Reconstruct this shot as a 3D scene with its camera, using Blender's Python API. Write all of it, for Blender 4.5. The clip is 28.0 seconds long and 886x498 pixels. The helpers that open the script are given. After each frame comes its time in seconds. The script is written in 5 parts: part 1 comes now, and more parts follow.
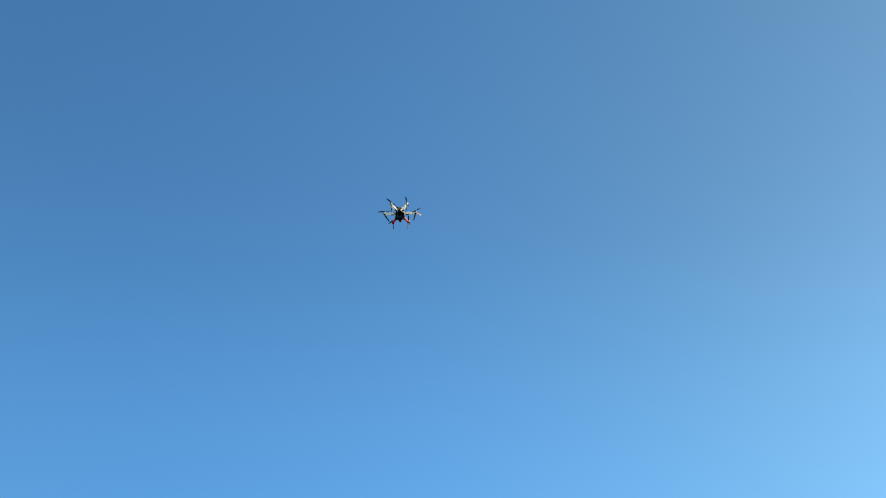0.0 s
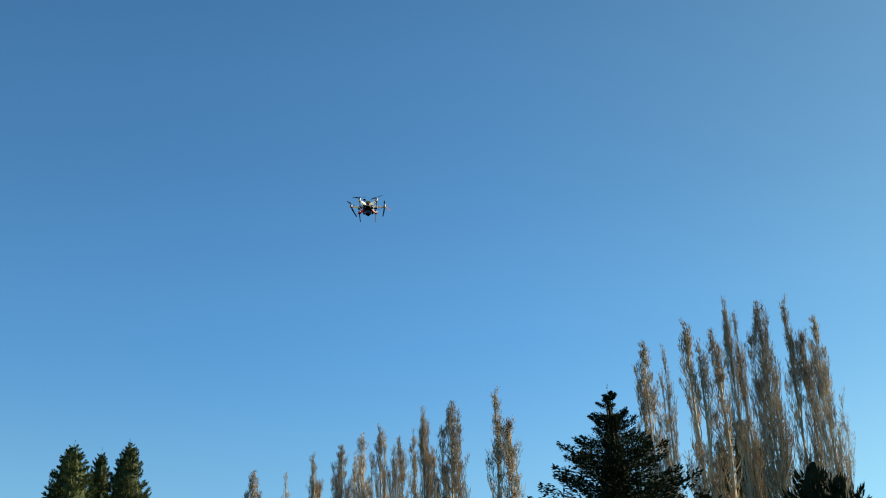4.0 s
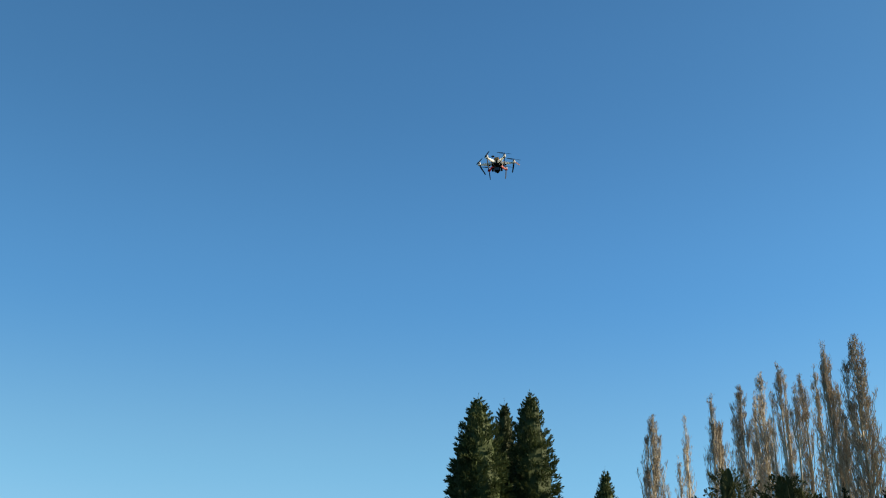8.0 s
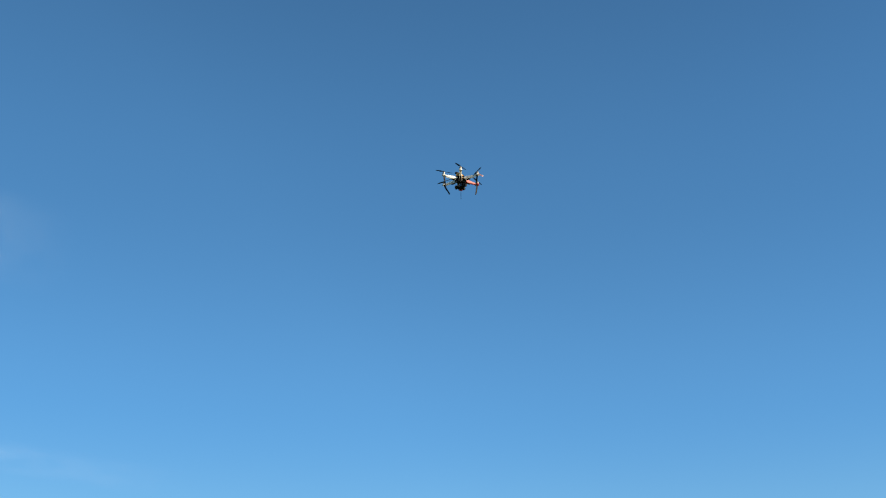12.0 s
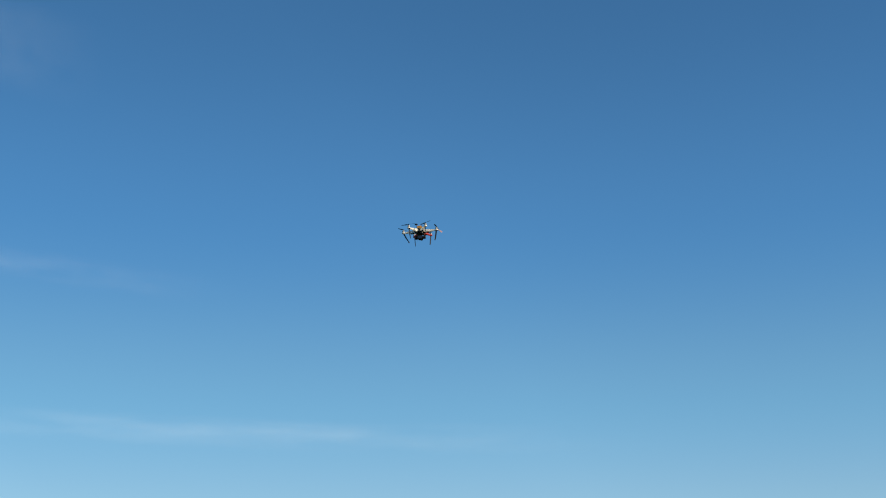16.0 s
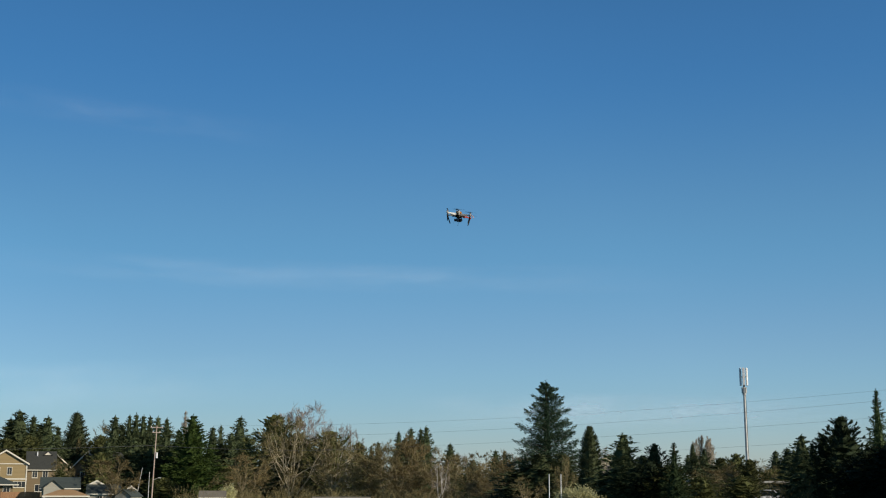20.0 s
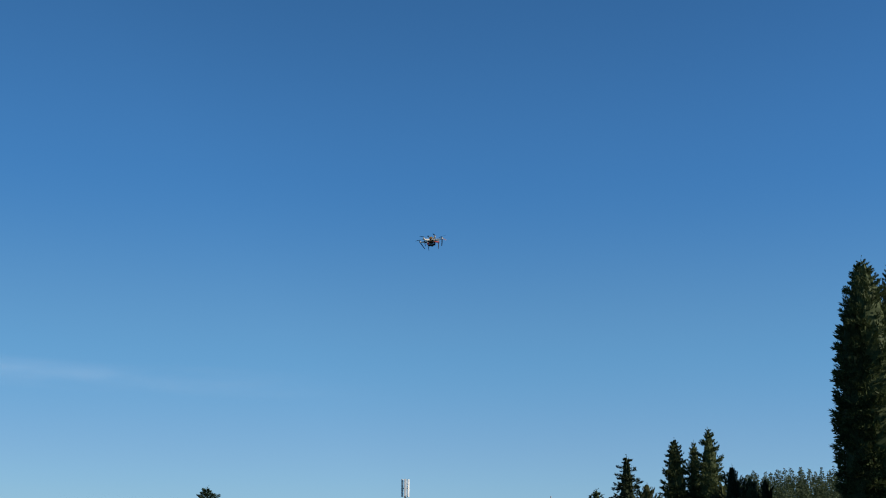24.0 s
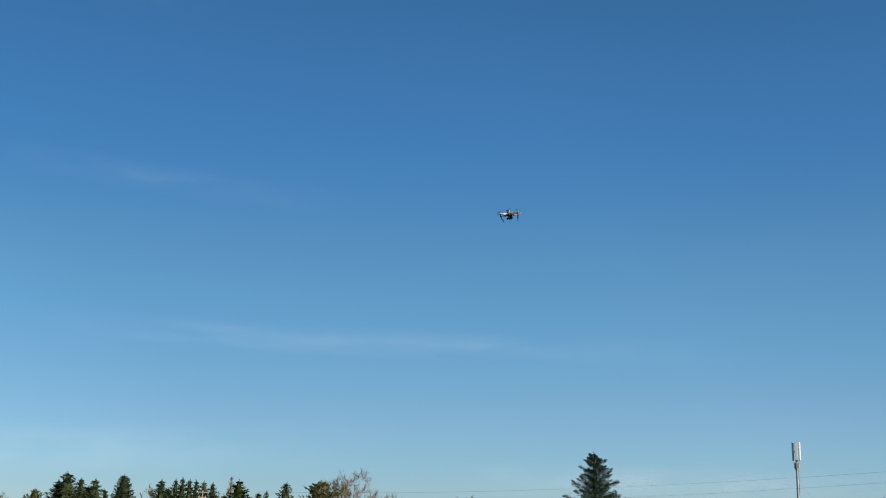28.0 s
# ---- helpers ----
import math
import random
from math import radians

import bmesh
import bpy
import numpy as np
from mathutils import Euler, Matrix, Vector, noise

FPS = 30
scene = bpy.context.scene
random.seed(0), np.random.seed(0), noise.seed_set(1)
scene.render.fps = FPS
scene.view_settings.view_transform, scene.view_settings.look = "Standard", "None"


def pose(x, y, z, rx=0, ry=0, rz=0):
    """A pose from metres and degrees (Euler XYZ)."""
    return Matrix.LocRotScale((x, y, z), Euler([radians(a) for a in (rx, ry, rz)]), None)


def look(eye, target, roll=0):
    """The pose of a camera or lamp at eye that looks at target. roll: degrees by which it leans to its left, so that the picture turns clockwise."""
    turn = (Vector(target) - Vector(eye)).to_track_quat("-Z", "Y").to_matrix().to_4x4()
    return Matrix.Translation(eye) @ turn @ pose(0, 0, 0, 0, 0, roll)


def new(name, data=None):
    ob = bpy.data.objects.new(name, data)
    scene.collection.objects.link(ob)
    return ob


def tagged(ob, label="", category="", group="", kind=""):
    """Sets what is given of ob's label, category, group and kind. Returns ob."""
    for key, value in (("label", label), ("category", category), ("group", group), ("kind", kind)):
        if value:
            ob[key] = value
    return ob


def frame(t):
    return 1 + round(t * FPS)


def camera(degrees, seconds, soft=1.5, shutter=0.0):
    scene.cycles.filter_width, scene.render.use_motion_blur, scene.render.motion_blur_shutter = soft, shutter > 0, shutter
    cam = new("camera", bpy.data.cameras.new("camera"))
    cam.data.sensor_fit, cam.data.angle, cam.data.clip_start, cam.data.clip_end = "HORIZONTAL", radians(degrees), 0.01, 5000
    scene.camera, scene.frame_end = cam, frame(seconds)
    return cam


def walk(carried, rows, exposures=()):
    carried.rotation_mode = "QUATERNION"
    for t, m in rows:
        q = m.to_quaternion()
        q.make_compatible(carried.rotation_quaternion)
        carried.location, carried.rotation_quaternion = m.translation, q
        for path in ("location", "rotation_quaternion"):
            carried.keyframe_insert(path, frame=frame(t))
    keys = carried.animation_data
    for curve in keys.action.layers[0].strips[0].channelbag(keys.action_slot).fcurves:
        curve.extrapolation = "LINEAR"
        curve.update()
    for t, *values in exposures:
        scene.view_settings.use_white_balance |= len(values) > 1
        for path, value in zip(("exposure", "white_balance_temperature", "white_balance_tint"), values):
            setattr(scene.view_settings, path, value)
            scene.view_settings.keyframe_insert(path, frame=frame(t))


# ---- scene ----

# ---- camera ----
EYE = Vector((0.0, 0.0, 1.65))


def heading(az, el=0.0):
    """A unit vector: azimuth clockwise from +y and elevation, in degrees."""
    a, e = radians(az), radians(el)
    return Vector((math.sin(a) * math.cos(e), math.cos(a) * math.cos(e), math.sin(e)))


def aim(az, el, roll=0.0):
    return look(EYE, EYE + heading(az, el), roll)


EXPOSURES = [(0, 1.42, 7100, 6), (2, 1.08, 7100, 6), (3.5, 0.83, 7120, 6), (5.5, 0.77, 7050, 7), (8, 0.74, 6950, 7), (10, 0.76, 6700, 8), (12, 0.94, 7100, 8), (16, 0.39, 6750, 9), (18, 0.10, 6500, 10), (19.5, 0.0, 6300, 10), (22, 0.0, 5900, 13), (25, 0.16, 6100, 13), (27, 0.18, 6200, 10), (28, 0.07, 6200, 10)]
cam = camera(40.07, 28.0, soft=1.1)
walk(cam, [
    (0, aim(54.53, 40.83, -0.08)),
    (0.5, aim(55.27, 38.08, -0.09)),
    (1, aim(54.20, 35.64, -0.14)),
    (1.5, aim(54.15, 35.08, -0.21)),
    (2, aim(53.70, 35.14, -0.34)),
    (2.5, aim(52.62, 31.18, -0.56)),
    (3, aim(52.04, 28.44, -1.88)),
    (3.5, aim(53.53, 25.68, -2.93)),
    (5.5, aim(49.14, 20.83, -0.71)),
    (6, aim(47.05, 20.28, -0.86)),
    (6.5, aim(44.28, 19.89, -0.15)),
    (7, aim(42.23, 19.48, -0.29)),
    (7.5, aim(35.17, 19.31, -0.02)),
    (8, aim(33.56, 21.77, 0.44)),
    (8.5, aim(30.89, 24.74, 0.98)),
    (9, aim(29.59, 25.25, 1.09)),
    (9.5, aim(24.07, 26.36, 0.78)),
    (10, aim(20.98, 27.69, 0.47)),
    (10.5, aim(15.25, 27.12, 0.28)),
    (11, aim(11.07, 27.81, 0.15)),
    (11.5, aim(11.00, 28.82, 0.07)),
    (12, aim(5.64, 27.54, -0.00)),
    (12.5, aim(2.22, 27.75, -0.00)),
    (14.5, aim(1.84, 23.07, -0.04)),
    (15, aim(3.44, 21.47, -0.15)),
    (15.5, aim(4.66, 19.87, -0.08)),
    (16, aim(4.00, 18.51, -0.04)),
    (16.5, aim(4.10, 17.18, 0.08)),
    (17, aim(3.92, 15.35, 0.23)),
    (17.5, aim(3.08, 13.62, 1.33)),
    (18, aim(1.98, 13.61, 1.82)),
    (18.5, aim(0.98, 12.42, 1.43)),
    (19, aim(-2.24, 10.99, 0.09)),
    (19.5, aim(-1.98, 11.32, -0.30)),
    (20, aim(0.06, 11.10, 0.12)),
    (20.5, aim(1.06, 12.62, -0.27)),
    (21, aim(4.89, 13.21, -1.51)),
    (21.5, aim(11.19, 12.83, -2.81)),
    (22, aim(12.56, 11.36, -4.06)),
    (22.5, aim(13.61, 12.99, -1.48)),
    (24.5, aim(15.61, 16.70, 0.29)),
    (25, aim(15.00, 17.16, 0.12)),
    (25.5, aim(14.01, 16.83, 0.18)),
    (26, aim(11.09, 15.71, -0.02)),
    (26.5, aim(7.47, 14.68, 0.69)),
    (27, aim(4.73, 14.23, 0.81)),
    (27.5, aim(1.90, 14.39, 0.88)),
    (28, aim(-2.33, 14.27, 1.33)),
], exposures=EXPOSURES)

# ---- sky, sun ----
SUN_AZ, SUN_EL = 122.0, 24.0
HAZE = 0.07
world = bpy.data.worlds.new("sky")
scene.world = world
world.use_nodes = True
wn, wl = world.node_tree.nodes, world.node_tree.links
sky = wn.new("ShaderNodeTexSky")
sky.sky_type = "NISHITA"
sky.sun_disc = False
sky.sun_elevation = radians(SUN_EL)
sky.sun_rotation = radians(SUN_AZ)
sky.air_density, sky.dust_density, sky.ozone_density = 0.85, 0.2, 1.6
clear = wn.new("ShaderNodeMix")
clear.data_type, clear.blend_type = "RGBA", "MULTIPLY"
clear.inputs[0].default_value = 1.0
where, lift, depth = wn.new("ShaderNodeTexCoord"), wn.new("ShaderNodeSeparateXYZ"), wn.new("ShaderNodeMapRange")
wl.new(where.outputs["Generated"], lift.inputs[0])
wl.new(lift.outputs[2], depth.inputs["Value"])
depth.inputs["From Min"].default_value, depth.inputs["From Max"].default_value = -0.08, 0.75
air = wn.new("ShaderNodeValToRGB")  # pale spring haze low down, clean deep blue air above
air.color_ramp.interpolation = "EASE"
bands = air.color_ramp.elements
for at in (0.2175, 0.339, 0.506, 0.699):
    bands.new(at)
for band, at, tone in zip(bands, (0.076, 0.2175, 0.339, 0.506, 0.699, 0.948), ((0.74, 0.77, 0.93), (0.73, 0.94, 1.06), (0.63, 1.01, 1.12), (0.43, 0.93, 1.20), (0.38, 0.84, 1.09), (0.32, 0.70, 0.91))):
    band.position, band.color = at, (*tone, 1)
wl.new(depth.outputs[0], air.inputs[0])
wl.new(air.outputs[0], clear.inputs[7])
wl.new(sky.outputs[0], clear.inputs[6])
haze = wn.new("ShaderNodeTexSky")  # the haze in the air: pale towards the horizon and the sun
haze.sky_type = "NISHITA"
haze.sun_disc = False
haze.sun_elevation, haze.sun_rotation = radians(SUN_EL), radians(SUN_AZ)
haze.air_density, haze.dust_density, haze.ozone_density = 0.6, 5.0, 1.0
both = wn.new("ShaderNodeMix")
both.data_type, both.blend_type = "RGBA", "ADD"
both.inputs[0].default_value = HAZE
wl.new(clear.outputs[2], both.inputs[6])
wl.new(haze.outputs[0], both.inputs[7])
toward, near_sun, glow, warm = wn.new("ShaderNodeVectorMath"), wn.new("ShaderNodeMapRange"), wn.new("ShaderNodeValToRGB"), wn.new("ShaderNodeMix")
toward.operation = "DOT_PRODUCT"  # tint fitted to the sky's tones by sun angle: darker opposite, less blue near
toward.inputs[1].default_value = heading(SUN_AZ, SUN_EL)
wl.new(where.outputs["Generated"], toward.inputs[0])
near_sun.inputs["From Min"].default_value, near_sun.inputs["From Max"].default_value = -0.6, 0.9
wl.new(toward.outputs["Value"], near_sun.inputs["Value"])
wl.new(near_sun.outputs[0], glow.inputs[0])
tints = glow.color_ramp.elements
for at in (0.213, 0.4, 0.6, 0.74):
    tints.new(at)
for tint, at, tone in zip(tints, (0.0, 0.213, 0.4, 0.6, 0.74, 0.88), ((0.83, 0.85, 0.85), (1.03, 1.03, 1.02), (1.03, 1.04, 1.04), (0.95, 1.0, 1.03), (0.97, 1.0, 1.0), (1.06, 0.99, 0.88))):
    tint.position, tint.color = at, (*tone, 1)
warm.data_type, warm.blend_type = "RGBA", "MULTIPLY"
warm.inputs[0].default_value = 1.0
wl.new(both.outputs[2], warm.inputs[6])
wl.new(glow.outputs[0], warm.inputs[7])
wl.new(warm.outputs[2], wn["Background"].inputs[0])
wn["Background"].inputs[1].default_value = 0.09
sun = new("sun", bpy.data.lights.new("sun", "SUN"))
sun.data.energy, sun.data.angle, sun.data.color = 5.0, radians(0.53), (1.0, 0.87, 0.69)
sun.matrix_world = look(heading(SUN_AZ, SUN_EL) * 300, (0, 0, 0))


# ---- materials ----
def material(name, rough=0.8, metal=0.0):
    m = bpy.data.materials.new(name)
    m.use_nodes = True
    b = m.node_tree.nodes["Principled BSDF"]
    b.inputs["Roughness"].default_value, b.inputs["Metallic"].default_value = rough, metal
    return m, m.node_tree.nodes, m.node_tree.links, b


def ramp(nodes, links, value, colours, out):
    r = nodes.new("ShaderNodeValToRGB")
    els = r.color_ramp.elements
    while len(els) < len(colours):
        els.new(0.5)
    for i, c in enumerate(colours):
        els[i].position = i / (len(colours) - 1)
        els[i].color = (*c, 1)
    links.new(value, r.inputs[0])
    links.new(r.outputs[0], out)


def noise_tex(nodes, links, scale, detail=4, stretch=None):
    n = nodes.new("ShaderNodeTexNoise")
    n.inputs["Scale"].default_value, n.inputs["Detail"].default_value = scale, detail
    c = nodes.new("ShaderNodeTexCoord")
    if stretch:
        mp = nodes.new("ShaderNodeMapping")
        mp.inputs["Scale"].default_value = stretch
        links.new(c.outputs["Object"], mp.inputs[0])
        links.new(mp.outputs[0], n.inputs[0])
    else:
        links.new(c.outputs["Object"], n.inputs[0])
    return n.outputs[0]


def bumped(nodes, links, b, value, strength, dist=0.02):
    k = nodes.new("ShaderNodeBump")
    k.inputs["Strength"].default_value, k.inputs["Distance"].default_value = strength, dist
    links.new(value, k.inputs["Height"])
    links.new(k.outputs[0], b.inputs["Normal"])


def surface(name, colours, scale=3.0, rough=0.8, metal=0.0, bump=0.3, dist=0.02, stretch=None):
    """A plain surface with grain and stains at two scales."""
    m, n, l, b = material(name, rough, metal)
    coarse, fine = noise_tex(n, l, scale, 5, stretch), noise_tex(n, l, scale * 9, 3, stretch)
    mix = n.new("ShaderNodeMix")
    mix.inputs[0].default_value = 0.4
    l.new(coarse, mix.inputs[2])
    l.new(fine, mix.inputs[3])
    ramp(n, l, mix.outputs[0], [colours[0]] + list(colours) + [colours[-1]], b.inputs["Base Color"])
    bumped(n, l, b, fine, bump, dist)
    return m


def leafy(name, colours, rough=0.6, through_light=0.25):
    """Leaves or needles: each spray has its own shade, and a little light comes through."""
    m, n, l, b = material(name, rough)
    b.inputs["Specular IOR Level"].default_value = 0.12
    g, o, mix = n.new("ShaderNodeNewGeometry"), n.new("ShaderNodeObjectInfo"), n.new("ShaderNodeMix")
    patch = noise_tex(n, l, 0.8, 3)
    mix.inputs[0].default_value = 0.62
    l.new(g.outputs["Random Per Island"], mix.inputs[2])
    l.new(patch, mix.inputs[3])
    hue = n.new("ShaderNodeHueSaturation")
    ramp(n, l, mix.outputs[0], colours, hue.inputs["Color"])
    vary = n.new("ShaderNodeMapRange")
    vary.inputs["To Min"].default_value, vary.inputs["To Max"].default_value = 0.7, 1.3
    l.new(o.outputs["Random"], vary.inputs["Value"])
    l.new(vary.outputs[0], hue.inputs["Value"])
    l.new(hue.outputs[0], b.inputs["Base Color"])
    t, s = n.new("ShaderNodeBsdfTranslucent"), n.new("ShaderNodeMixShader")
    l.new(hue.outputs[0], t.inputs[0])
    s.inputs[0].default_value = through_light
    l.new(b.outputs[0], s.inputs[1])
    l.new(t.outputs[0], s.inputs[2])
    l.new(s.outputs[0], n["Material Output"].inputs[0])
    return m


def glassy(name, colour, rough=0.08):
    m, n, l, b = material(name, rough)
    b.inputs["Base Color"].default_value = (*colour, 1)
    b.inputs["Specular IOR Level"].default_value = 0.8
    bumped(n, l, b, noise_tex(n, l, 2.0, 2), 0.05, 0.01)
    return m


M_SEQ = leafy("sequoia_foliage", [(0.032, 0.046, 0.018), (0.056, 0.074, 0.027), (0.090, 0.112, 0.040)], 0.65, 0.2)
M_FIR = leafy("fir_needles", [(0.034, 0.047, 0.022), (0.066, 0.085, 0.038), (0.110, 0.132, 0.060)], 0.7, 0.16)
M_SPRUCE = leafy("spruce_needles", [(0.022, 0.038, 0.016), (0.042, 0.066, 0.026), (0.075, 0.105, 0.04)], 0.7, 0.15)
M_CEDAR = leafy("cedar_needles", [(0.032, 0.060, 0.036), (0.064, 0.108, 0.062), (0.115, 0.165, 0.095)], 0.65, 0.2)
# shade of backlit, self-shadowed trees is put into this near-black needle colour
M_SHADENEEDLES = leafy("shaded_needles", [(0.008, 0.013, 0.007), (0.015, 0.023, 0.010), (0.030, 0.041, 0.016)], 0.8, 0.05)
M_OLIVE = leafy("olive_needles", [(0.034, 0.038, 0.013), (0.064, 0.070, 0.023), (0.105, 0.108, 0.038)], 0.7, 0.15)
M_LIGHT = leafy("bright_needles", [(0.030, 0.053, 0.012), (0.062, 0.100, 0.022), (0.115, 0.155, 0.036)], 0.7, 0.2)
M_CYP = leafy("cypress_foliage", [(0.024, 0.033, 0.014), (0.043, 0.055, 0.024), (0.070, 0.084, 0.036)], 0.7, 0.1)
M_BLOSSOM = leafy("blossom", [(0.25, 0.24, 0.10), (0.42, 0.40, 0.2), (0.6, 0.56, 0.34)], 0.7, 0.3)
M_BARK = surface("bark", [(0.06, 0.045, 0.035), (0.13, 0.10, 0.075), (0.2, 0.16, 0.12)], 4, 0.95, 0, 0.8, 0.05, (1, 1, 0.2))
M_POPBARK = surface("poplar_bark", [(0.28, 0.225, 0.15), (0.45, 0.38, 0.27), (0.6, 0.52, 0.40)], 4, 0.9, 0, 0.6, 0.04, (1, 1, 0.2))
M_LIMB = surface("pale_bark", [(0.15, 0.115, 0.06), (0.25, 0.20, 0.11), (0.36, 0.295, 0.17)], 4, 0.9, 0, 0.6, 0.04, (1, 1, 0.2))
M_PALEWOOD = surface("cream_bark", [(0.26, 0.21, 0.13), (0.40, 0.34, 0.22), (0.54, 0.46, 0.33)], 4, 0.9, 0, 0.6, 0.04, (1, 1, 0.2))
M_BIRCH = surface("birch_bark", [(0.25, 0.22, 0.18), (0.5, 0.46, 0.4), (0.68, 0.64, 0.58)], 3, 0.8, 0, 0.4, 0.02, (1, 1, 3))
M_POPTWIG = leafy("poplar_twigs", [(0.095, 0.07, 0.045), (0.29, 0.23, 0.165), (0.70, 0.61, 0.50)], 0.8, 0.2)
M_TWIG = leafy("bare_twigs", [(0.074, 0.061, 0.026), (0.15, 0.125, 0.056), (0.28, 0.238, 0.115)], 0.85, 0.1)
M_RUSSET = leafy("russet_twigs", [(0.086, 0.066, 0.028), (0.165, 0.128, 0.058), (0.28, 0.222, 0.105)], 0.85, 0.1)
M_PALELIMB = surface("grey_bark", [(0.15, 0.13, 0.11), (0.23, 0.20, 0.17), (0.31, 0.27, 0.23)], 4, 0.9, 0, 0.6, 0.04, (1, 1, 0.2))
M_PALETWIG = leafy("pale_twigs", [(0.15, 0.125, 0.11), (0.25, 0.21, 0.18), (0.37, 0.32, 0.28)], 0.85, 0.1)
M_GRASS = surface("grass", [(0.014, 0.026, 0.008), (0.026, 0.046, 0.013), (0.05, 0.066, 0.024)], 0.06, 0.95, 0, 0.6, 0.1)
M_GRASS.node_tree.nodes["Principled BSDF"].inputs["Specular IOR Level"].default_value = 0.0
M_TAN = surface("tan_siding", [(0.20, 0.145, 0.065), (0.25, 0.185, 0.085), (0.30, 0.225, 0.11)], 0.7, 0.8, 0, 0.4, 0.03, (0.2, 0.2, 6))
# brown walls, and also walls whose eave shade is put into the colour
M_BROWNSHADED = surface("brown_and_shaded_siding", [(0.11, 0.08, 0.04), (0.15, 0.11, 0.058), (0.19, 0.14, 0.075)], 0.7, 0.8, 0, 0.4, 0.03, (0.2, 0.2, 6))
M_GREYWALL = surface("grey_siding", [(0.24, 0.225, 0.18), (0.30, 0.285, 0.23), (0.36, 0.34, 0.28)], 0.7, 0.8, 0, 0.4, 0.03, (0.2, 0.2, 6))
M_CREAM = surface("cream_wall", [(0.42, 0.37, 0.22), (0.5, 0.44, 0.27), (0.56, 0.5, 0.33)], 0.7, 0.8, 0, 0.3, 0.02)
M_TRIM = surface("white_trim", [(0.5, 0.46, 0.36), (0.58, 0.54, 0.44), (0.64, 0.6, 0.5)], 1.2, 0.6, 0, 0.1)
M_SLATE = surface("dark_shingles", [(0.021, 0.022, 0.018), (0.034, 0.035, 0.028), (0.052, 0.052, 0.042)], 1.5, 0.9, 0, 0.7, 0.05, (1, 6, 6))
M_GREENROOF = surface("green_shingles", [(0.025, 0.035, 0.03), (0.04, 0.052, 0.045), (0.06, 0.072, 0.062)], 1.5, 0.9, 0, 0.7, 0.05, (1, 6, 6))
M_TANROOF = surface("tan_shingles", [(0.26, 0.15, 0.06), (0.32, 0.19, 0.08), (0.38, 0.235, 0.105)], 1.5, 0.9, 0, 0.7, 0.05, (1, 6, 6))
M_PALEROOF = surface("pale_roof", [(0.11, 0.094, 0.066), (0.15, 0.13, 0.094), (0.2, 0.176, 0.13)], 1.0, 0.85, 0, 0.4, 0.03)
M_FENCE = surface("fence_boards", [(0.20, 0.10, 0.045), (0.28, 0.15, 0.07), (0.36, 0.21, 0.11)], 1.5, 0.85, 0, 0.5, 0.02, (3, 3, 0.3))
M_PANE = glassy("window_pane", (0.02, 0.025, 0.03))
M_STEEL = surface("galvanised_steel", [(0.36, 0.35, 0.33), (0.46, 0.45, 0.42), (0.55, 0.54, 0.51)], 1.5, 0.5, 0.35, 0.15)
M_PANEL = surface("antenna_panel", [(0.62, 0.62, 0.6), (0.72, 0.72, 0.7), (0.8, 0.8, 0.78)], 1.5, 0.45, 0, 0.05)
M_DARKSTEEL = surface("dark_steel", [(0.05, 0.05, 0.055), (0.08, 0.08, 0.085), (0.12, 0.12, 0.12)], 3, 0.5, 0.5, 0.2)
M_POLE = surface("weathered_pole", [(0.26, 0.18, 0.13), (0.4, 0.31, 0.25), (0.55, 0.46, 0.4)], 1.5, 0.9, 0, 0.6, 0.02, (1, 1, 0.15))
M_WHITEPOST = surface("white_painted_post", [(0.66, 0.66, 0.64), (0.76, 0.76, 0.74), (0.82, 0.82, 0.8)], 2, 0.5, 0, 0.1)
M_WIRE = surface("wire", [(0.10, 0.10, 0.105), (0.16, 0.16, 0.165)], 2, 0.6, 0.3, 0.1)
M_CARRED = surface("dark_red_paint", [(0.05, 0.008, 0.01), (0.07, 0.012, 0.014)], 1, 0.3, 0.1, 0.02)
M_CARWHITE = surface("white_car_paint", [(0.7, 0.7, 0.69), (0.78, 0.78, 0.77)], 1, 0.3, 0, 0.02)
M_TYRE = surface("tyre_rubber", [(0.018, 0.018, 0.018), (0.03, 0.03, 0.03)], 6, 0.9, 0, 0.3)
# drone
M_ARMWHITE = surface("cream_nylon_arm", [(0.84, 0.82, 0.76), (0.89, 0.88, 0.83), (0.92, 0.92, 0.88)], 20, 0.45, 0, 0.1, 0.002)
M_FIN = surface("pale_pink_plastic", [(0.78, 0.56, 0.54), (0.85, 0.66, 0.64)], 20, 0.4, 0, 0.05, 0.002)
M_ARMRED = surface("red_nylon_arm", [(0.42, 0.03, 0.025), (0.55, 0.05, 0.04), (0.62, 0.08, 0.06)], 20, 0.45, 0, 0.1, 0.002)
for nylon in (M_ARMWHITE, M_ARMRED, M_FIN):  # moulded nylon lets some light through
    nt = nylon.node_tree
    skin, inside, blend = nt.nodes["Principled BSDF"], nt.nodes.new("ShaderNodeBsdfTranslucent"), nt.nodes.new("ShaderNodeMixShader")
    nt.links.new(skin.inputs["Base Color"].links[0].from_socket, inside.inputs[0])
    blend.inputs[0].default_value = 0.5
    nt.links.new(skin.outputs[0], blend.inputs[1])
    nt.links.new(inside.outputs[0], blend.inputs[2])
    nt.links.new(blend.outputs[0], nt.nodes["Material Output"].inputs[0])
M_CARBON = surface("carbon_plate", [(0.012, 0.012, 0.013), (0.022, 0.022, 0.024), (0.035, 0.035, 0.037)], 60, 0.4, 0, 0.2, 0.001)
M_BLACK = surface("black_plastic", [(0.008, 0.008, 0.009), (0.014, 0.014, 0.015), (0.022, 0.022, 0.023)], 30, 0.75, 0, 0.1, 0.001)
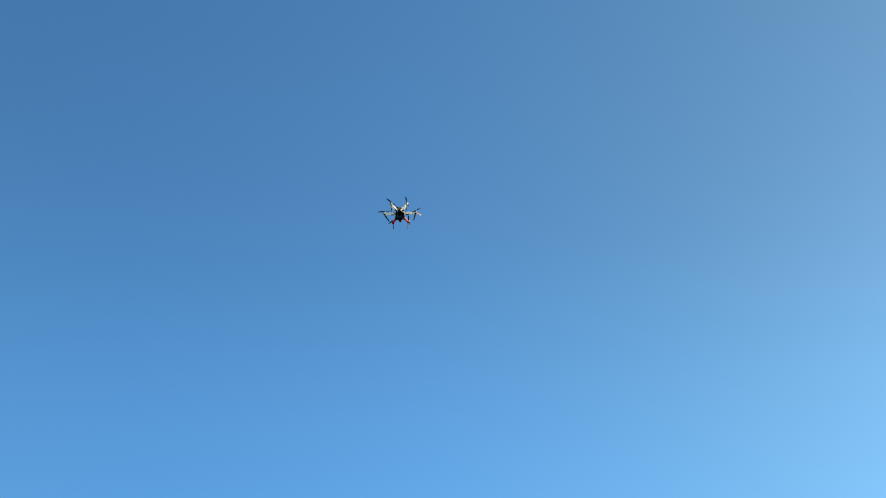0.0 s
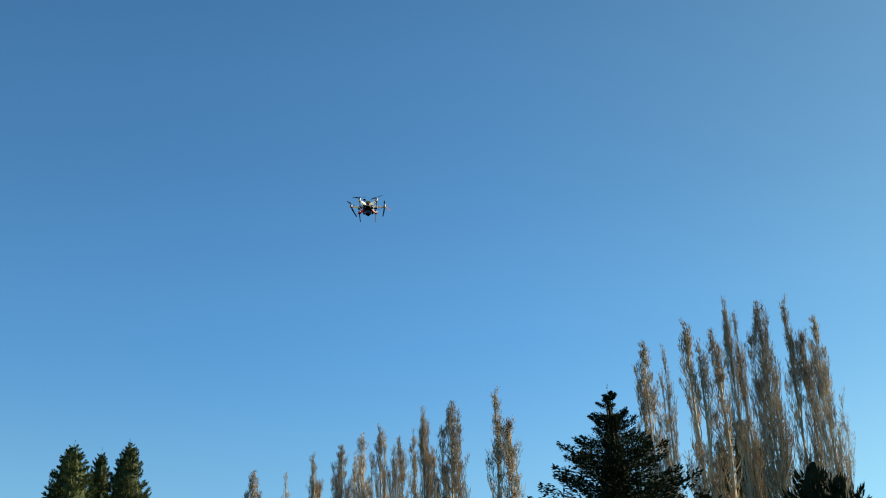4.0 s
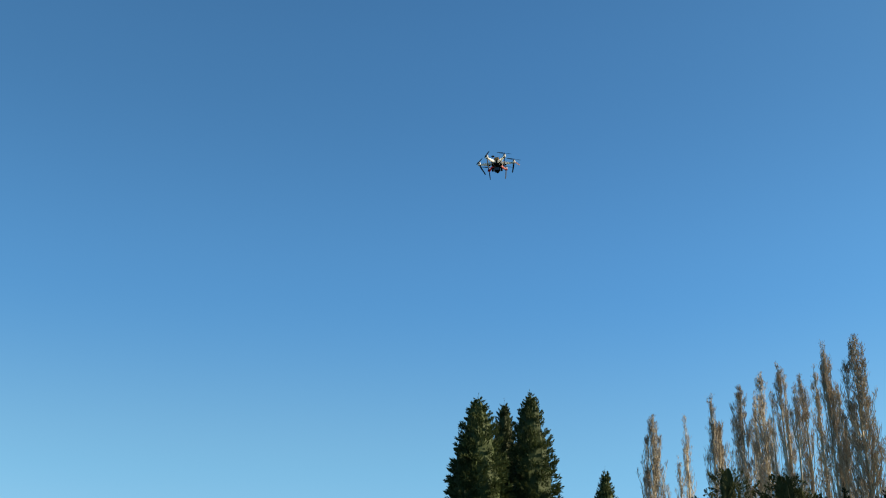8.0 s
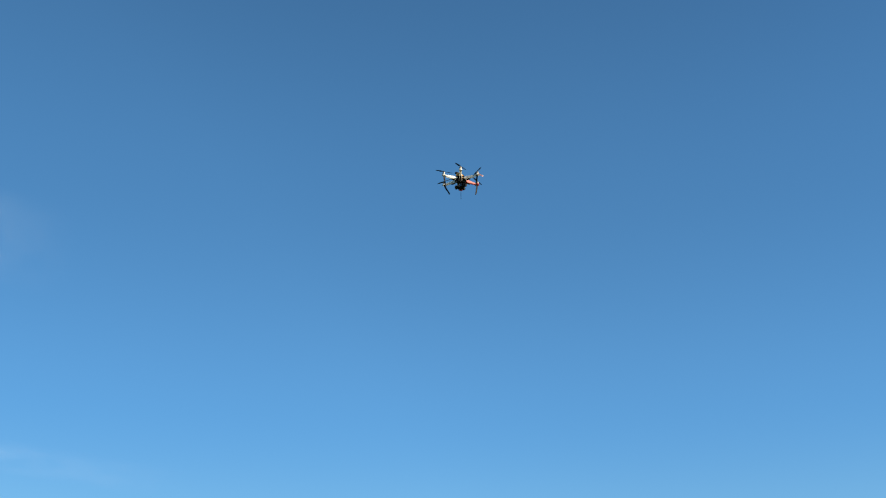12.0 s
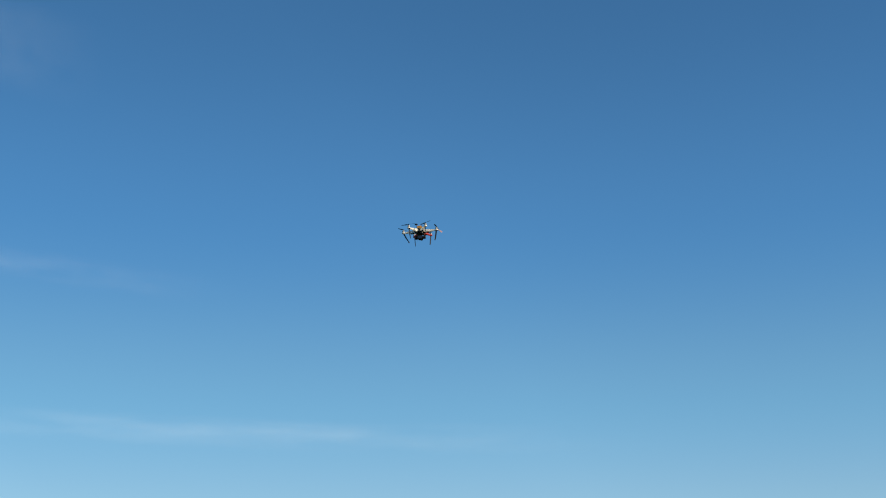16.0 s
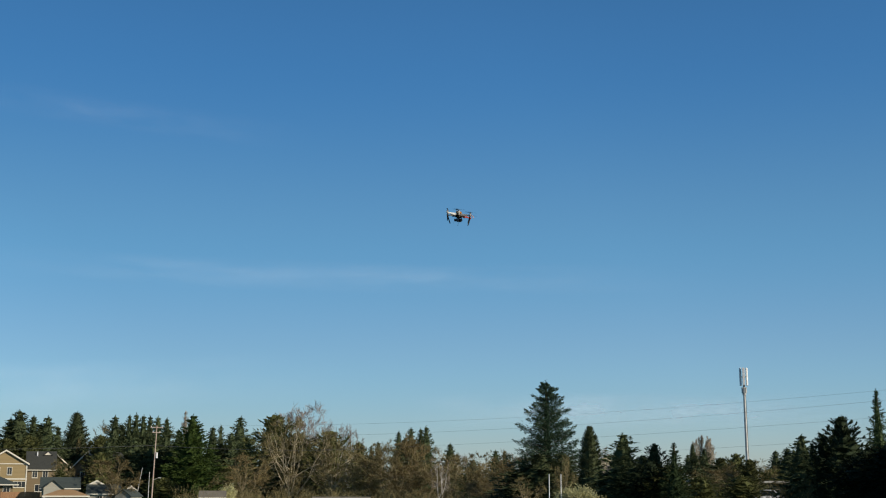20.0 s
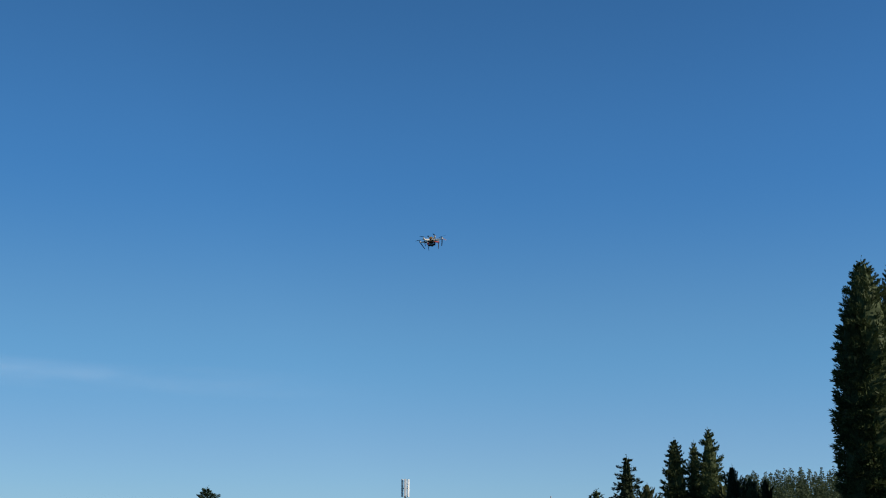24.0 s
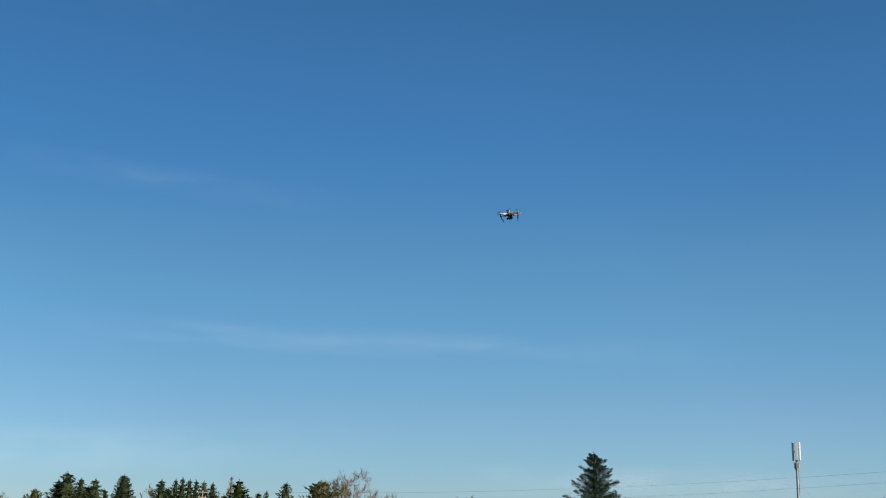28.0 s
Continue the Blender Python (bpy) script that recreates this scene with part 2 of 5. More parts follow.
M_BLACK.node_tree.nodes["Principled BSDF"].inputs["Specular IOR Level"].default_value = 0.15
M_ALLOY = surface("motor_alloy", [(0.10, 0.095, 0.09), (0.18, 0.17, 0.16), (0.28, 0.27, 0.25)], 30, 0.5, 0.6, 0.1, 0.001)
M_BATTERY = surface("orange_battery_wrap", [(0.20, 0.07, 0.02), (0.46, 0.22, 0.04), (0.62, 0.34, 0.07)], 22, 0.5, 0, 0.1, 0.002)
M_LENS = glassy("camera_lens", (0.01, 0.01, 0.014))


# ---- mesh helpers ----
def part(name, bm, mat, parent=None, label=""):
    me = bpy.data.meshes.new(name)
    bm.to_mesh(me)
    bm.free()
    me.materials.append(mat)
    ob = new(name, me)
    ob.parent = parent
    return tagged(ob, label)


def shared(name, me, parent, label="", m=None):
    ob = new(name, me)
    ob.parent = parent
    if m is not None:
        ob.matrix_basis = m
    return tagged(ob, label)


def box(bm, x0, x1, y0, y1, z0, z1, bevel=0.0):
    geo = bmesh.ops.create_cube(bm, size=1.0, matrix=Matrix.LocRotScale(((x0 + x1) / 2, (y0 + y1) / 2, (z0 + z1) / 2), None, (x1 - x0, y1 - y0, z1 - z0)))
    if bevel:
        edges = {e for v in geo["verts"] for e in v.link_edges}
        bmesh.ops.bevel(bm, geom=list(edges), offset=bevel, segments=2, affect="EDGES")
    return bm


def rod(bm, a, b, r0, r1=None, sides=8):
    """A tapered round bar from a to b."""
    a, b = Vector(a), Vector(b)
    d = b - a
    m = Matrix.Translation((a + b) / 2) @ d.to_track_quat("Z", "Y").to_matrix().to_4x4()
    bmesh.ops.create_cone(bm, cap_ends=True, segments=sides, radius1=r0, radius2=r0 if r1 is None else r1, depth=d.length, matrix=m)
    return bm


def prism(bm, outline, y0, y1):
    """An outline in the x-z plane, drawn out from y0 to y1."""
    a = [bm.verts.new((x, y0, z)) for x, z in outline]
    b = [bm.verts.new((x, y1, z)) for x, z in outline]
    n = len(outline)
    bm.faces.new(a)
    bm.faces.new(b[::-1])
    for i in range(n):
        bm.faces.new((a[i], b[i], b[(i + 1) % n], a[(i + 1) % n]))
    bmesh.ops.recalc_face_normals(bm, faces=bm.faces)
    return bm


class Mesher:
    """Gathers many small tubes and sprays and turns them into one mesh."""

    def __init__(self):
        self.v, self.f, self.n = [], [], 0

    def put(self, verts, faces):
        self.v.append(np.asarray(verts, float).reshape(-1, 3))
        self.f.extend((np.asarray(faces) + self.n).tolist())
        self.n += len(self.v[-1])

    def tube(self, pts, radii, sides=3):
        pts, radii = np.asarray(pts, float), np.asarray(radii, float)
        d = np.gradient(pts, axis=0)
        d /= np.linalg.norm(d, axis=1)[:, None] + 1e-9
        ref = np.where(np.abs(d[:, 2:3]) > 0.9, [[1.0, 0, 0]], [[0, 0, 1.0]])
        u = np.cross(d, ref)
        u /= np.linalg.norm(u, axis=1)[:, None] + 1e-9
        w = np.cross(d, u)
        ang = np.arange(sides) * 2 * np.pi / sides
        ring = pts[:, None] + radii[:, None, None] * (u[:, None] * np.cos(ang)[None, :, None] + w[:, None] * np.sin(ang)[None, :, None])
        k = len(pts)
        i, j = np.meshgrid(np.arange(k - 1), np.arange(sides), indexing="ij")
        i, j = i.ravel(), j.ravel()
        jn = (j + 1) % sides
        self.put(ring, np.stack([i * sides + j, i * sides + jn, (i + 1) * sides + jn, (i + 1) * sides + j], 1))

    def sprays(self, c, axis, length, width, rng, sag=0.12, loose=None):
        """Small pointed blades from c along axis, each turned at random about its axis, or lying level but for looseness."""
        c, axis = np.asarray(c, float), np.asarray(axis, float)
        n = len(c)
        axis = axis / (np.linalg.norm(axis, axis=1)[:, None] + 1e-9)
        face = rng.normal(size=(n, 3)) * (1.0 if loose is None else loose)
        if loose is not None:
            face[:, 2] += 1.0
        side = np.cross(axis, face)
        side /= np.linalg.norm(side, axis=1)[:, None] + 1e-9
        up = np.cross(side, axis)
        length, width = np.broadcast_to(length, n)[:, None], np.broadcast_to(width, n)[:, None]
        v = np.stack([c, c + axis * length * 0.45 + side * width / 2 + up * length * sag, c + axis * length, c + axis * length * 0.45 - side * width / 2 + up * length * sag], 1)
        self.put(v, np.arange(4 * n).reshape(n, 4))

    def mesh(self, name, mat):
        me = bpy.data.meshes.new(name)
        me.from_pydata(np.concatenate(self.v).tolist(), [], self.f)
        me.materials.append(mat)
        return me


# ---- ground ----
def smooth(a, b, x):
    t = min(1.0, max(0.0, (x - a) / (b - a)))
    return t * t * (3 - 2 * t)


def ground_z(x, y):
    """A flat field, a little lower by the houses, with a wooded hill in the north-east."""
    d, az = math.hypot(x, y), math.degrees(math.atan2(x, y))
    low = (-2.4 * smooth(100, 170, d) * (1 - smooth(205, 268, d)) - 0.6 * smooth(205, 268, d)) * (1 - smooth(4, 18, az)) * smooth(-120, -60, az)
    hill = 40.0 * smooth(15, 31, az) * (1 - smooth(80, 110, az)) * smooth(230, 520, d)
    return low + hill


def spot(az, d, z=None):
    p = heading(az) * d
    return Vector((p.x, p.y, ground_z(p.x, p.y) if z is None else z))


def make_ground():
    bm = bmesh.new()
    radii = [0, 6, 15, 30, 50, 75, 100, 125, 150, 180, 210, 240, 270, 300, 335, 375, 420, 470, 520, 600, 750, 1000, 1500, 2400, 4700]
    rings, n = [], 120
    for r in radii:
        ring = []
        for k in range(n if r else 1):
            a = 2 * math.pi * k / n
            x, y = r * math.sin(a), r * math.cos(a)
            ring.append(bm.verts.new((x, y, ground_z(x, y) if r else 0.0)))
        rings.append(ring)
    for i in range(len(rings) - 1):
        for k in range(n):
            q = (k + 1) % n
            if i == 0:
                bm.faces.new((rings[0][0], rings[1][q], rings[1][k]))
            else:
                bm.faces.new((rings[i][k], rings[i][q], rings[i + 1][q], rings[i + 1][k]))
    bmesh.ops.recalc_face_normals(bm, faces=bm.faces)
    for f in bm.faces:
        f.smooth = True
    g = part("ground", bm, M_GRASS)
    tagged(g, "wide mown grass playing field with gentle rises", "ground", kind="structure")


make_ground()


# ---- trees: meshes ----
def blocking_core(m, rng, height, radius, form, base, share):
    """A lumpy closed form added round the trunk to fill gaps and block light."""
    rings, sides = 22, 14
    t = np.linspace(0, 0.965, rings)
    rr = radius * share * np.array([form(x) for x in t])
    ang = np.arange(sides) * 2 * np.pi / sides
    r = rr[:, None] * (rng.uniform(0.85, 1.12, (rings, sides)) if share > 0.6 else rng.uniform(0.6, 1.3, (rings, sides)))
    z = height * (base + (1 - base) * t)[:, None] + rng.normal(0, 0.012 * height, (rings, sides))
    v = np.stack([r * np.cos(ang), r * np.sin(ang), np.clip(z, 0.05, height * 0.975)], 2).reshape(-1, 3)
    i, j = np.meshgrid(np.arange(rings - 1), np.arange(sides), indexing="ij")
    i, j = i.ravel(), j.ravel()
    k = (j + 1) % sides
    m.put(v, np.stack([i * sides + j, i * sides + k, (i + 1) * sides + k, (i + 1) * sides + j], 1))


def conifer(seed, height, radius, form, levels, per, n, mat, blade=0.4, slim=0.3, slope=(-0.15, 0.5), lift=0.15, hang=0.0, fan=0.3, ragged=0.25, gap=0.08, base=0.04, inner=0.15, core=0.4, flat=1.4, limbs=False, tip=1.0, thick=0.09, loose=0.45, upright=5.0):
    """A conifer of boughs: each bough a pointed plume of needle sprays on a curved axis, round a dense core."""
    rng = np.random.default_rng(seed)
    m, wood = Mesher(), Mesher()
    lev = np.repeat(np.arange(levels), per)
    t = np.abs((lev + rng.uniform(-0.8, 0.8, len(lev)) + 0.4) / levels)
    t = np.where(t > 0.975, rng.uniform(0.6, 0.975, len(t)), t)
    keep = rng.random(len(lev)) > gap
    lev, t = lev[keep], t[keep]
    a = rng.random(len(t)) * 0.9 + lev * 2.39996 + np.tile(np.arange(per), levels)[keep] * 2 * np.pi / per
    ln = radius * np.array([form(x) for x in t]) * rng.uniform(1 - 1.5 * ragged, 1 + 0.6 * ragged, len(t)) + 0.06
    sl = slope[0] + (slope[1] - slope[0]) * t + rng.normal(0, 0.08, len(t))
    z0 = height * (base + (1 - base) * t) - ln * np.maximum(sl, 0) * 0.6
    z0 = np.maximum(np.minimum(z0, height * (0.62 + 0.38 * t) - ln * (np.maximum(sl, 0) + lift) - blade * 0.7), 0.3)
    bend = rng.normal(0, 0.1, len(t))

    def along(u, f=0.0):
        q = ln[:, None] * u
        side = f + bend[:, None] * q * u
        z = z0[:, None] + ln[:, None] * (sl[:, None] * u + lift * u ** 2.4 - hang * np.sin(np.pi * u) * (1 - t)[:, None])
        ca, sa = np.cos(a)[:, None], np.sin(a)[:, None]
        return np.stack([q * ca - side * sa, q * sa + side * ca, z], 2)

    u = inner + (1 - inner) * rng.random((len(t), n)) ** 0.8
    half = fan * ln[:, None] * (1.02 - u) ** 0.65 * np.sqrt(u) + 0.03
    f = rng.uniform(-1, 1, u.shape) * half
    c = along(u, f)
    c[:, :, 2] += rng.normal(-0.35, 0.8, u.shape) * thick * ln[:, None] * (1.1 - u) - np.abs(f) * 0.3 * rng.random(u.shape)
    c[:, :, 2] = np.maximum(c[:, :, 2], 0.15)
    fwd = np.stack([np.cos(a), np.sin(a), sl + lift], 1)[:, None, :]
    sd = np.stack([-np.sin(a), np.cos(a), np.zeros(len(a))], 1)[:, None, :]
    ax = fwd + sd * (np.sign(f) * 0.75 * (1.1 - u))[:, :, None] + rng.normal(0, loose, c.shape) + np.array([0, 0, 1.0]) * (np.clip(t - 0.7, 0, 1) * upright)[:, None, None]
    size = blade * rng.uniform(0.6, 1.25, u.shape) * np.clip(0.25 + 0.85 * (ln / radius)[:, None], 0.25, 1)
    m.sprays(c.reshape(-1, 3), ax.reshape(-1, 3), size.ravel(), size.ravel() * slim, rng, 0.06, flat)
    e = along(np.full((len(t), 3), 0.9) + rng.uniform(-0.06, 0.04, (len(t), 3)))
    es = blade * 1.1 * np.clip(0.1 + 1.0 * (ln / radius), 0.1, 1).repeat(3)
    m.sprays(e.reshape(-1, 3), (np.repeat(fwd, 3, 1) + [0, 0, lift] + np.array([0, 0, 1.0]) * (np.clip(t - 0.7, 0, 1) * upright)[:, None, None] + rng.normal(0, 0.2, e.shape)).reshape(-1, 3), es, es * 0.22, rng, 0.04, flat)
    lead = rng.normal(0, 0.02, (26, 3)) * blade
    lead[:, 2] = height - blade * (0.45 + np.linspace(0, 4, 26) * tip)
    m.sprays(lead, rng.normal(0, 0.34, (26, 3)) + [0, 0, 0.75], blade * np.linspace(0.5, 0.95, 26), blade * 0.16, rng)
    if core:
        blocking_core(m, rng, height, radius, form, base, core)
    if limbs:
        p = along(np.linspace(0, 0.97, 6)[None, :].repeat(len(t), 0))
        for k in range(len(t)):
            if ln[k] > 0.15 * radius:
                wood.tube(p[k], np.linspace(0.012 + 0.013 * ln[k], 0.008, 6), 3)
    return m.mesh("crown", mat), wood.mesh("limb_frame", M_BARK) if limbs else None


def trunk_mesh(seed, height, r0, mat, name="trunk", lean=0.1, r1=0.03):
    rng = np.random.default_rng(seed)
    m = Mesher()
    z = np.linspace(-0.3, height, 9)
    w = np.cumsum(rng.normal(size=(9, 2)) * lean, 0)
    w -= w[0]
    r = r0 + (r1 - r0) * np.linspace(0, 1, 9) ** 0.8
    r[0] *= 1.35
    m.tube(np.column_stack([w, z]), r, 8)
    return m.mesh(name, mat)


def poplar_meshes(seed, height, radius, stems, prims, twigs, fine_w=0.025):
    """A bare Lombardy poplar: steep pale limbs rising close to one or more stems, each hazed with fine upright twigs."""
    rng = np.random.default_rng(seed)
    trunk, limbs, fine = Mesher(), Mesher(), Mesher()
    for s in range(stems):
        top = height * (1.0 if s == 0 else rng.uniform(0.93, 0.985))
        fat = radius * 1.2 if stems == 1 else radius * 0.68
        off = 0.0 if stems == 1 else radius * 0.46
        a0 = s * 2 * np.pi / stems + rng.random()
        z = np.linspace(0, top * 0.965, 12)
        out = off * np.clip(z / height * 1.5, 0, 1)
        stem = np.column_stack([out * np.cos(a0) + np.cumsum(rng.normal(0, 0.035, 12)), out * np.sin(a0) + np.cumsum(rng.normal(0, 0.035, 12)), z])
        stem[0, :2] = 0
        trunk.tube(stem, np.linspace(0.17, 0.014, 12), 6)
        for b in range(prims // stems):
            te = 0.22 + 0.766 * rng.random() ** 0.85
            ze = te * top
            ln = min(rng.uniform(0.09, 0.24) * top, ze * 0.85) * (0.3 + 0.7 * min(1, (1.03 - te) * 3.2))
            env = fat * (0.25 + 0.75 * min(1.0, te / 0.86) ** 1.6) * min(1.0, (1.0 - te) / 0.32) ** 0.8
            a = rng.random() * 6.28
            o = env * rng.random() ** 0.4 * rng.uniform(0.85, 1.15)
            q = np.linspace(0, 1, 6)
            zz = ze - ln + ln * q
            p = np.column_stack([np.interp(zz, z, stem[:, 0]) + np.cos(a) * o * q ** 0.55, np.interp(zz, z, stem[:, 1]) + np.sin(a) * o * q ** 0.55, zz])
            p[1:-1, :2] += rng.normal(0, 0.05, (4, 2))
            limbs.tube(p, np.linspace(0.042, 0.010, 6) * (0.55 + 0.75 * (1 - te)), 3)
            for k in range(4):
                u = rng.uniform(0.3, 0.97)
                c0 = np.array([np.interp(u, q, p[:, j]) for j in range(3)])
                g = rng.random() * 6.28
                reach = rng.uniform(0.02, 0.045) * height * min(1.0, 0.3 + (1 - te) * 5)
                tip = c0 + np.array([np.cos(g) * 0.24, np.sin(g) * 0.24, 1.0]) * reach
                tip[2] = min(tip[2], top * 0.995)
                limbs.tube(np.array([c0, (c0 + tip) / 2 + [np.cos(g) * 0.05, np.sin(g) * 0.05, 0], tip]), np.array([0.014, 0.010, 0.006]), 3)
                w = rng.uniform(0.1, 1.0, twigs)[:, None]
                c = c0 + (tip - c0) * w + rng.normal(0, 0.05, (twigs, 3))
                ta = rng.random(twigs) * 6.28
                sp = rng.uniform(0.05, 0.5, twigs)
                fine.sprays(c, np.column_stack([np.cos(ta) * sp, np.sin(ta) * sp, np.ones(twigs)]), rng.uniform(0.16, 0.5, twigs) * min(1.0, 0.4 + (1 - te) * 5), fine_w, rng, 0.03)
    return trunk.mesh("trunk", M_POPBARK), limbs.mesh("limb_frame", M_POPBARK), fine.mesh("crown", M_POPTWIG)


def bare_meshes(seed, height, radius, mat, bark, prims=11, secs=90, terts=480, twigs=11, stout=0.013, low=0.14, fine_w=0.05, spread=1.0, stems=1):
    """A leafless broad tree: limbs fanning from a low fork, forking twice, with a rounded haze of fine twigs."""
    rng = np.random.default_rng(seed)
    trunk, limbs, fine = Mesher(), Mesher(), Mesher()
    mid, semi = np.array([0, 0, height * 0.56]), np.array([radius, radius, height * 0.44])

    def bound(p):
        w = (p - mid) / semi
        k = np.linalg.norm(w)
        lump = 1 + 0.09 * math.sin(5 * math.atan2(w[1], w[0]) + seed) + 0.07 * math.sin(7 * w[2] + 3 * w[0] + seed)
        return mid + w / k * lump * semi * 0.98 if k > lump else p

    def arc(p, e, rise, r0, r1, mesh, sides=4, steps=6):
        q = np.linspace(0, 1, steps)[:, None]
        c = p + (e - p) * q
        c[:, 2] += rise * np.sin(np.pi * q[:, 0]) * np.linalg.norm(e - p)
        c[1:-1] += rng.normal(0, 0.025 * np.linalg.norm(e - p), (steps - 2, 3))
        mesh.tube(c, np.linspace(r0, r1, steps), sides)
        return c

    r0 = stout * height
    roots = []
    for s in range(stems):
        a = rng.random() * 6.28
        lean = 0.0 if stems == 1 else 0.12 * height
        crown = np.array([math.cos(a) * lean, math.sin(a) * lean, height * rng.uniform(0.42, 0.55)])
        roots.append(arc(np.array([0, 0, -0.1]), crown, 0, r0, r0 * 0.4, trunk, 7))
    first = []
    for k in range(prims):
        w = roots[k % stems]
        u = rng.uniform(low / 0.5, 0.95)
        p = w[0] + (w[-1] - w[0]) * u
        a, phi = 2.4 * k + 0.4 * rng.random(), radians(5 + 78 * ((k * 0.618) % 1))
        e = mid + semi * rng.uniform(0.72, 0.88) * np.array([math.cos(a) * math.cos(phi) * spread, math.sin(a) * math.cos(phi) * spread, math.sin(phi)])
        first.append(arc(p, e, -0.10, r0 * 0.45, r0 * 0.12, limbs, 5))
    second = []
    for k in range(secs):
        w = first[k % prims]
        i = rng.integers(1, 6)
        out = (w[i] - mid) / semi + rng.normal(0, 0.42, 3) + [0, 0, 0.15]
        e = bound(w[i] + out / (np.linalg.norm(out) + 1e-6) * semi.mean() * rng.uniform(0.25, 0.5))
        second.append(arc(w[i], e, -0.07, r0 * 0.15, r0 * 0.05, limbs, 3))
    cs, ds = [], []
    for k in range(terts):
        w = second[k % secs]
        i = rng.integers(1, 6)
        d = (w[-1] - w[0]) / (np.linalg.norm(w[-1] - w[0]) + 1e-6) + rng.normal(0, 0.5, 3) + [0, 0, 0.25]
        e = bound(w[i] + d / np.linalg.norm(d) * height * rng.uniform(0.06, 0.14))
        c = arc(w[i], e, -0.04, r0 * 0.055, r0 * 0.025, limbs, 3, 3)
        u = rng.random(twigs)
        cs.append(np.column_stack([np.interp(u, np.linspace(0, 1, 3), c[:, j]) for j in range(3)]))
        ds.append(d / np.linalg.norm(d) + rng.normal(0, 0.45, (twigs, 3)) + [0, 0, 0.3])
    c, d = np.concatenate(cs), np.concatenate(ds)
    fine.sprays(c, d, rng.uniform(0.03, 0.075, len(c)) * height, fine_w * height / 10, rng, 0.05)
    return trunk.mesh("trunk", bark), limbs.mesh("limb_frame", bark), fine.mesh("crown", mat)


def fir_form(x):
    return max(0.03, min(1.0, (1 - x) * 1.3) ** 0.86)


def broad_fir_form(x):
    return max(0.02, min(1.0, (1 - x) * 2.9) ** 1.2 * (0.8 + 0.2 * min(1, (1 - x) * 1.6)))


def cedar_form(x):
    return max(0.05, 0.78 * (1 - x) ** 0.72 + 0.22 * max(0.0, 1 - 3.2 * x))


def spire_form(x):
    return max(0.03, (1 - x) ** 0.95)


def cone(x):
    return max(0.03, 1 - math.exp(-4.5 * (1 - x)))


def flame(x):
    """A cone with concave flanks under a narrow round tip."""
    return max(0.05, 0.10 * min(1, (1 - x) * 9) ** 0.6 + 0.90 * (1 - x) ** 1.1)


def pine_form(x):
    return max(0.12, min(1.0, (1 - x) * 2.0) ** 0.7 * (0.8 + 0.2 * min(1, x * 3)))


def dome_form(x):
    return max(0.05, min(1.0, (1 - x) * 4.5) ** 0.75)


def egg(x):
    return max(0.08, min(1.0, (1 - x) * 2.1) ** 0.65 * (0.8 + 0.2 * min(1, x * 3)))


TREES = {}


def variants(kind, makers, size):
    """Keeps the built meshes of a kind of tree, and the height and width that they were built for."""
    TREES[kind] = (makers, size)


def evergreen(seeds, height, width, stem, form, levels, per, n, mat, **more):
    made = []
    for s in seeds:
        crown, wood = conifer(s, height, width / 2, form, levels, per, n, mat, **more)
        made.append([("trunk", trunk_mesh(s, height * 0.93, stem, M_BARK, lean=0.03)), ("crown", crown)] + ([("limb_frame", wood)] if wood else []))
    return made, (height, width)


variants("sequoia", *evergreen((1, 2, 3), 28, 6.4, 0.6, cone, 52, 15, 42, M_SEQ, blade=0.38, slim=0.36, slope=(-0.1, 0.5), lift=0.15, fan=0.5, ragged=0.07, gap=0.03, inner=0.45, core=0.72, tip=2.4, thick=0.2))
variants("tall_sequoia", *evergreen((4, 5, 6), 26, 6.0, 0.5, cone, 30, 12, 34, M_SEQ, blade=0.55, slim=0.38, slope=(-0.1, 0.4), lift=0.12, fan=0.5, ragged=0.2, gap=0.08, inner=0.3, core=0.5, tip=1.8, thick=0.18))
variants("cypress", *evergreen((11, 12), 12, 3.0, 0.3, cone, 40, 14, 34, M_CYP, blade=0.2, slim=0.4, slope=(0.0, 0.8), lift=0.15, fan=0.5, ragged=0.03, gap=0.02, inner=0.5, core=0.8, tip=1.6, thick=0.2))
variants("flame_cypress", *evergreen((13,), 18, 8.0, 0.3, flame, 36, 14, 26, M_CYP, blade=0.5, slim=0.38, slope=(0.0, 0.8), lift=0.15, fan=0.5, ragged=0.08, gap=0.03, inner=0.4, core=0.66, thick=0.2))
variants("fir", *evergreen((21, 22, 23, 24, 25), 18, 8.0, 0.26, fir_form, 21, 11, 15, M_FIR, upright=2.5, blade=0.88, slim=0.36, slope=(-0.3, 0.3), lift=0.1, fan=0.5, ragged=0.24, gap=0.08, core=0.45, thick=0.26))
variants("spruce", *evergreen((36, 37), 13, 4.2, 0.2, spire_form, 26, 11, 26, M_SPRUCE, blade=0.4, slim=0.32, slope=(-0.4, 0.3), lift=0.2, fan=0.45, ragged=0.24, gap=0.08, core=0.4, thick=0.2))
# firs whose backlit shade is painted into the needles
variants("shaded_fir", *evergreen((32, 33, 34), 13, 5.0, 0.22, broad_fir_form, 26, 11, 40, M_SHADENEEDLES, upright=1.5, blade=0.3, slim=0.32, slope=(-0.3, 0.3), lift=0.15, hang=0.03, fan=0.5, ragged=0.3, gap=0.06, core=0.36, thick=0.26))
variants("layered_fir", *evergreen((38, 39), 19, 5.6, 0.25, egg, 19, 10, 40, M_SHADENEEDLES, blade=0.55, slim=0.34, slope=(-0.4, -0.1), lift=0.12, hang=0.03, fan=0.5, ragged=0.26, gap=0.08, core=0.4, thick=0.13))
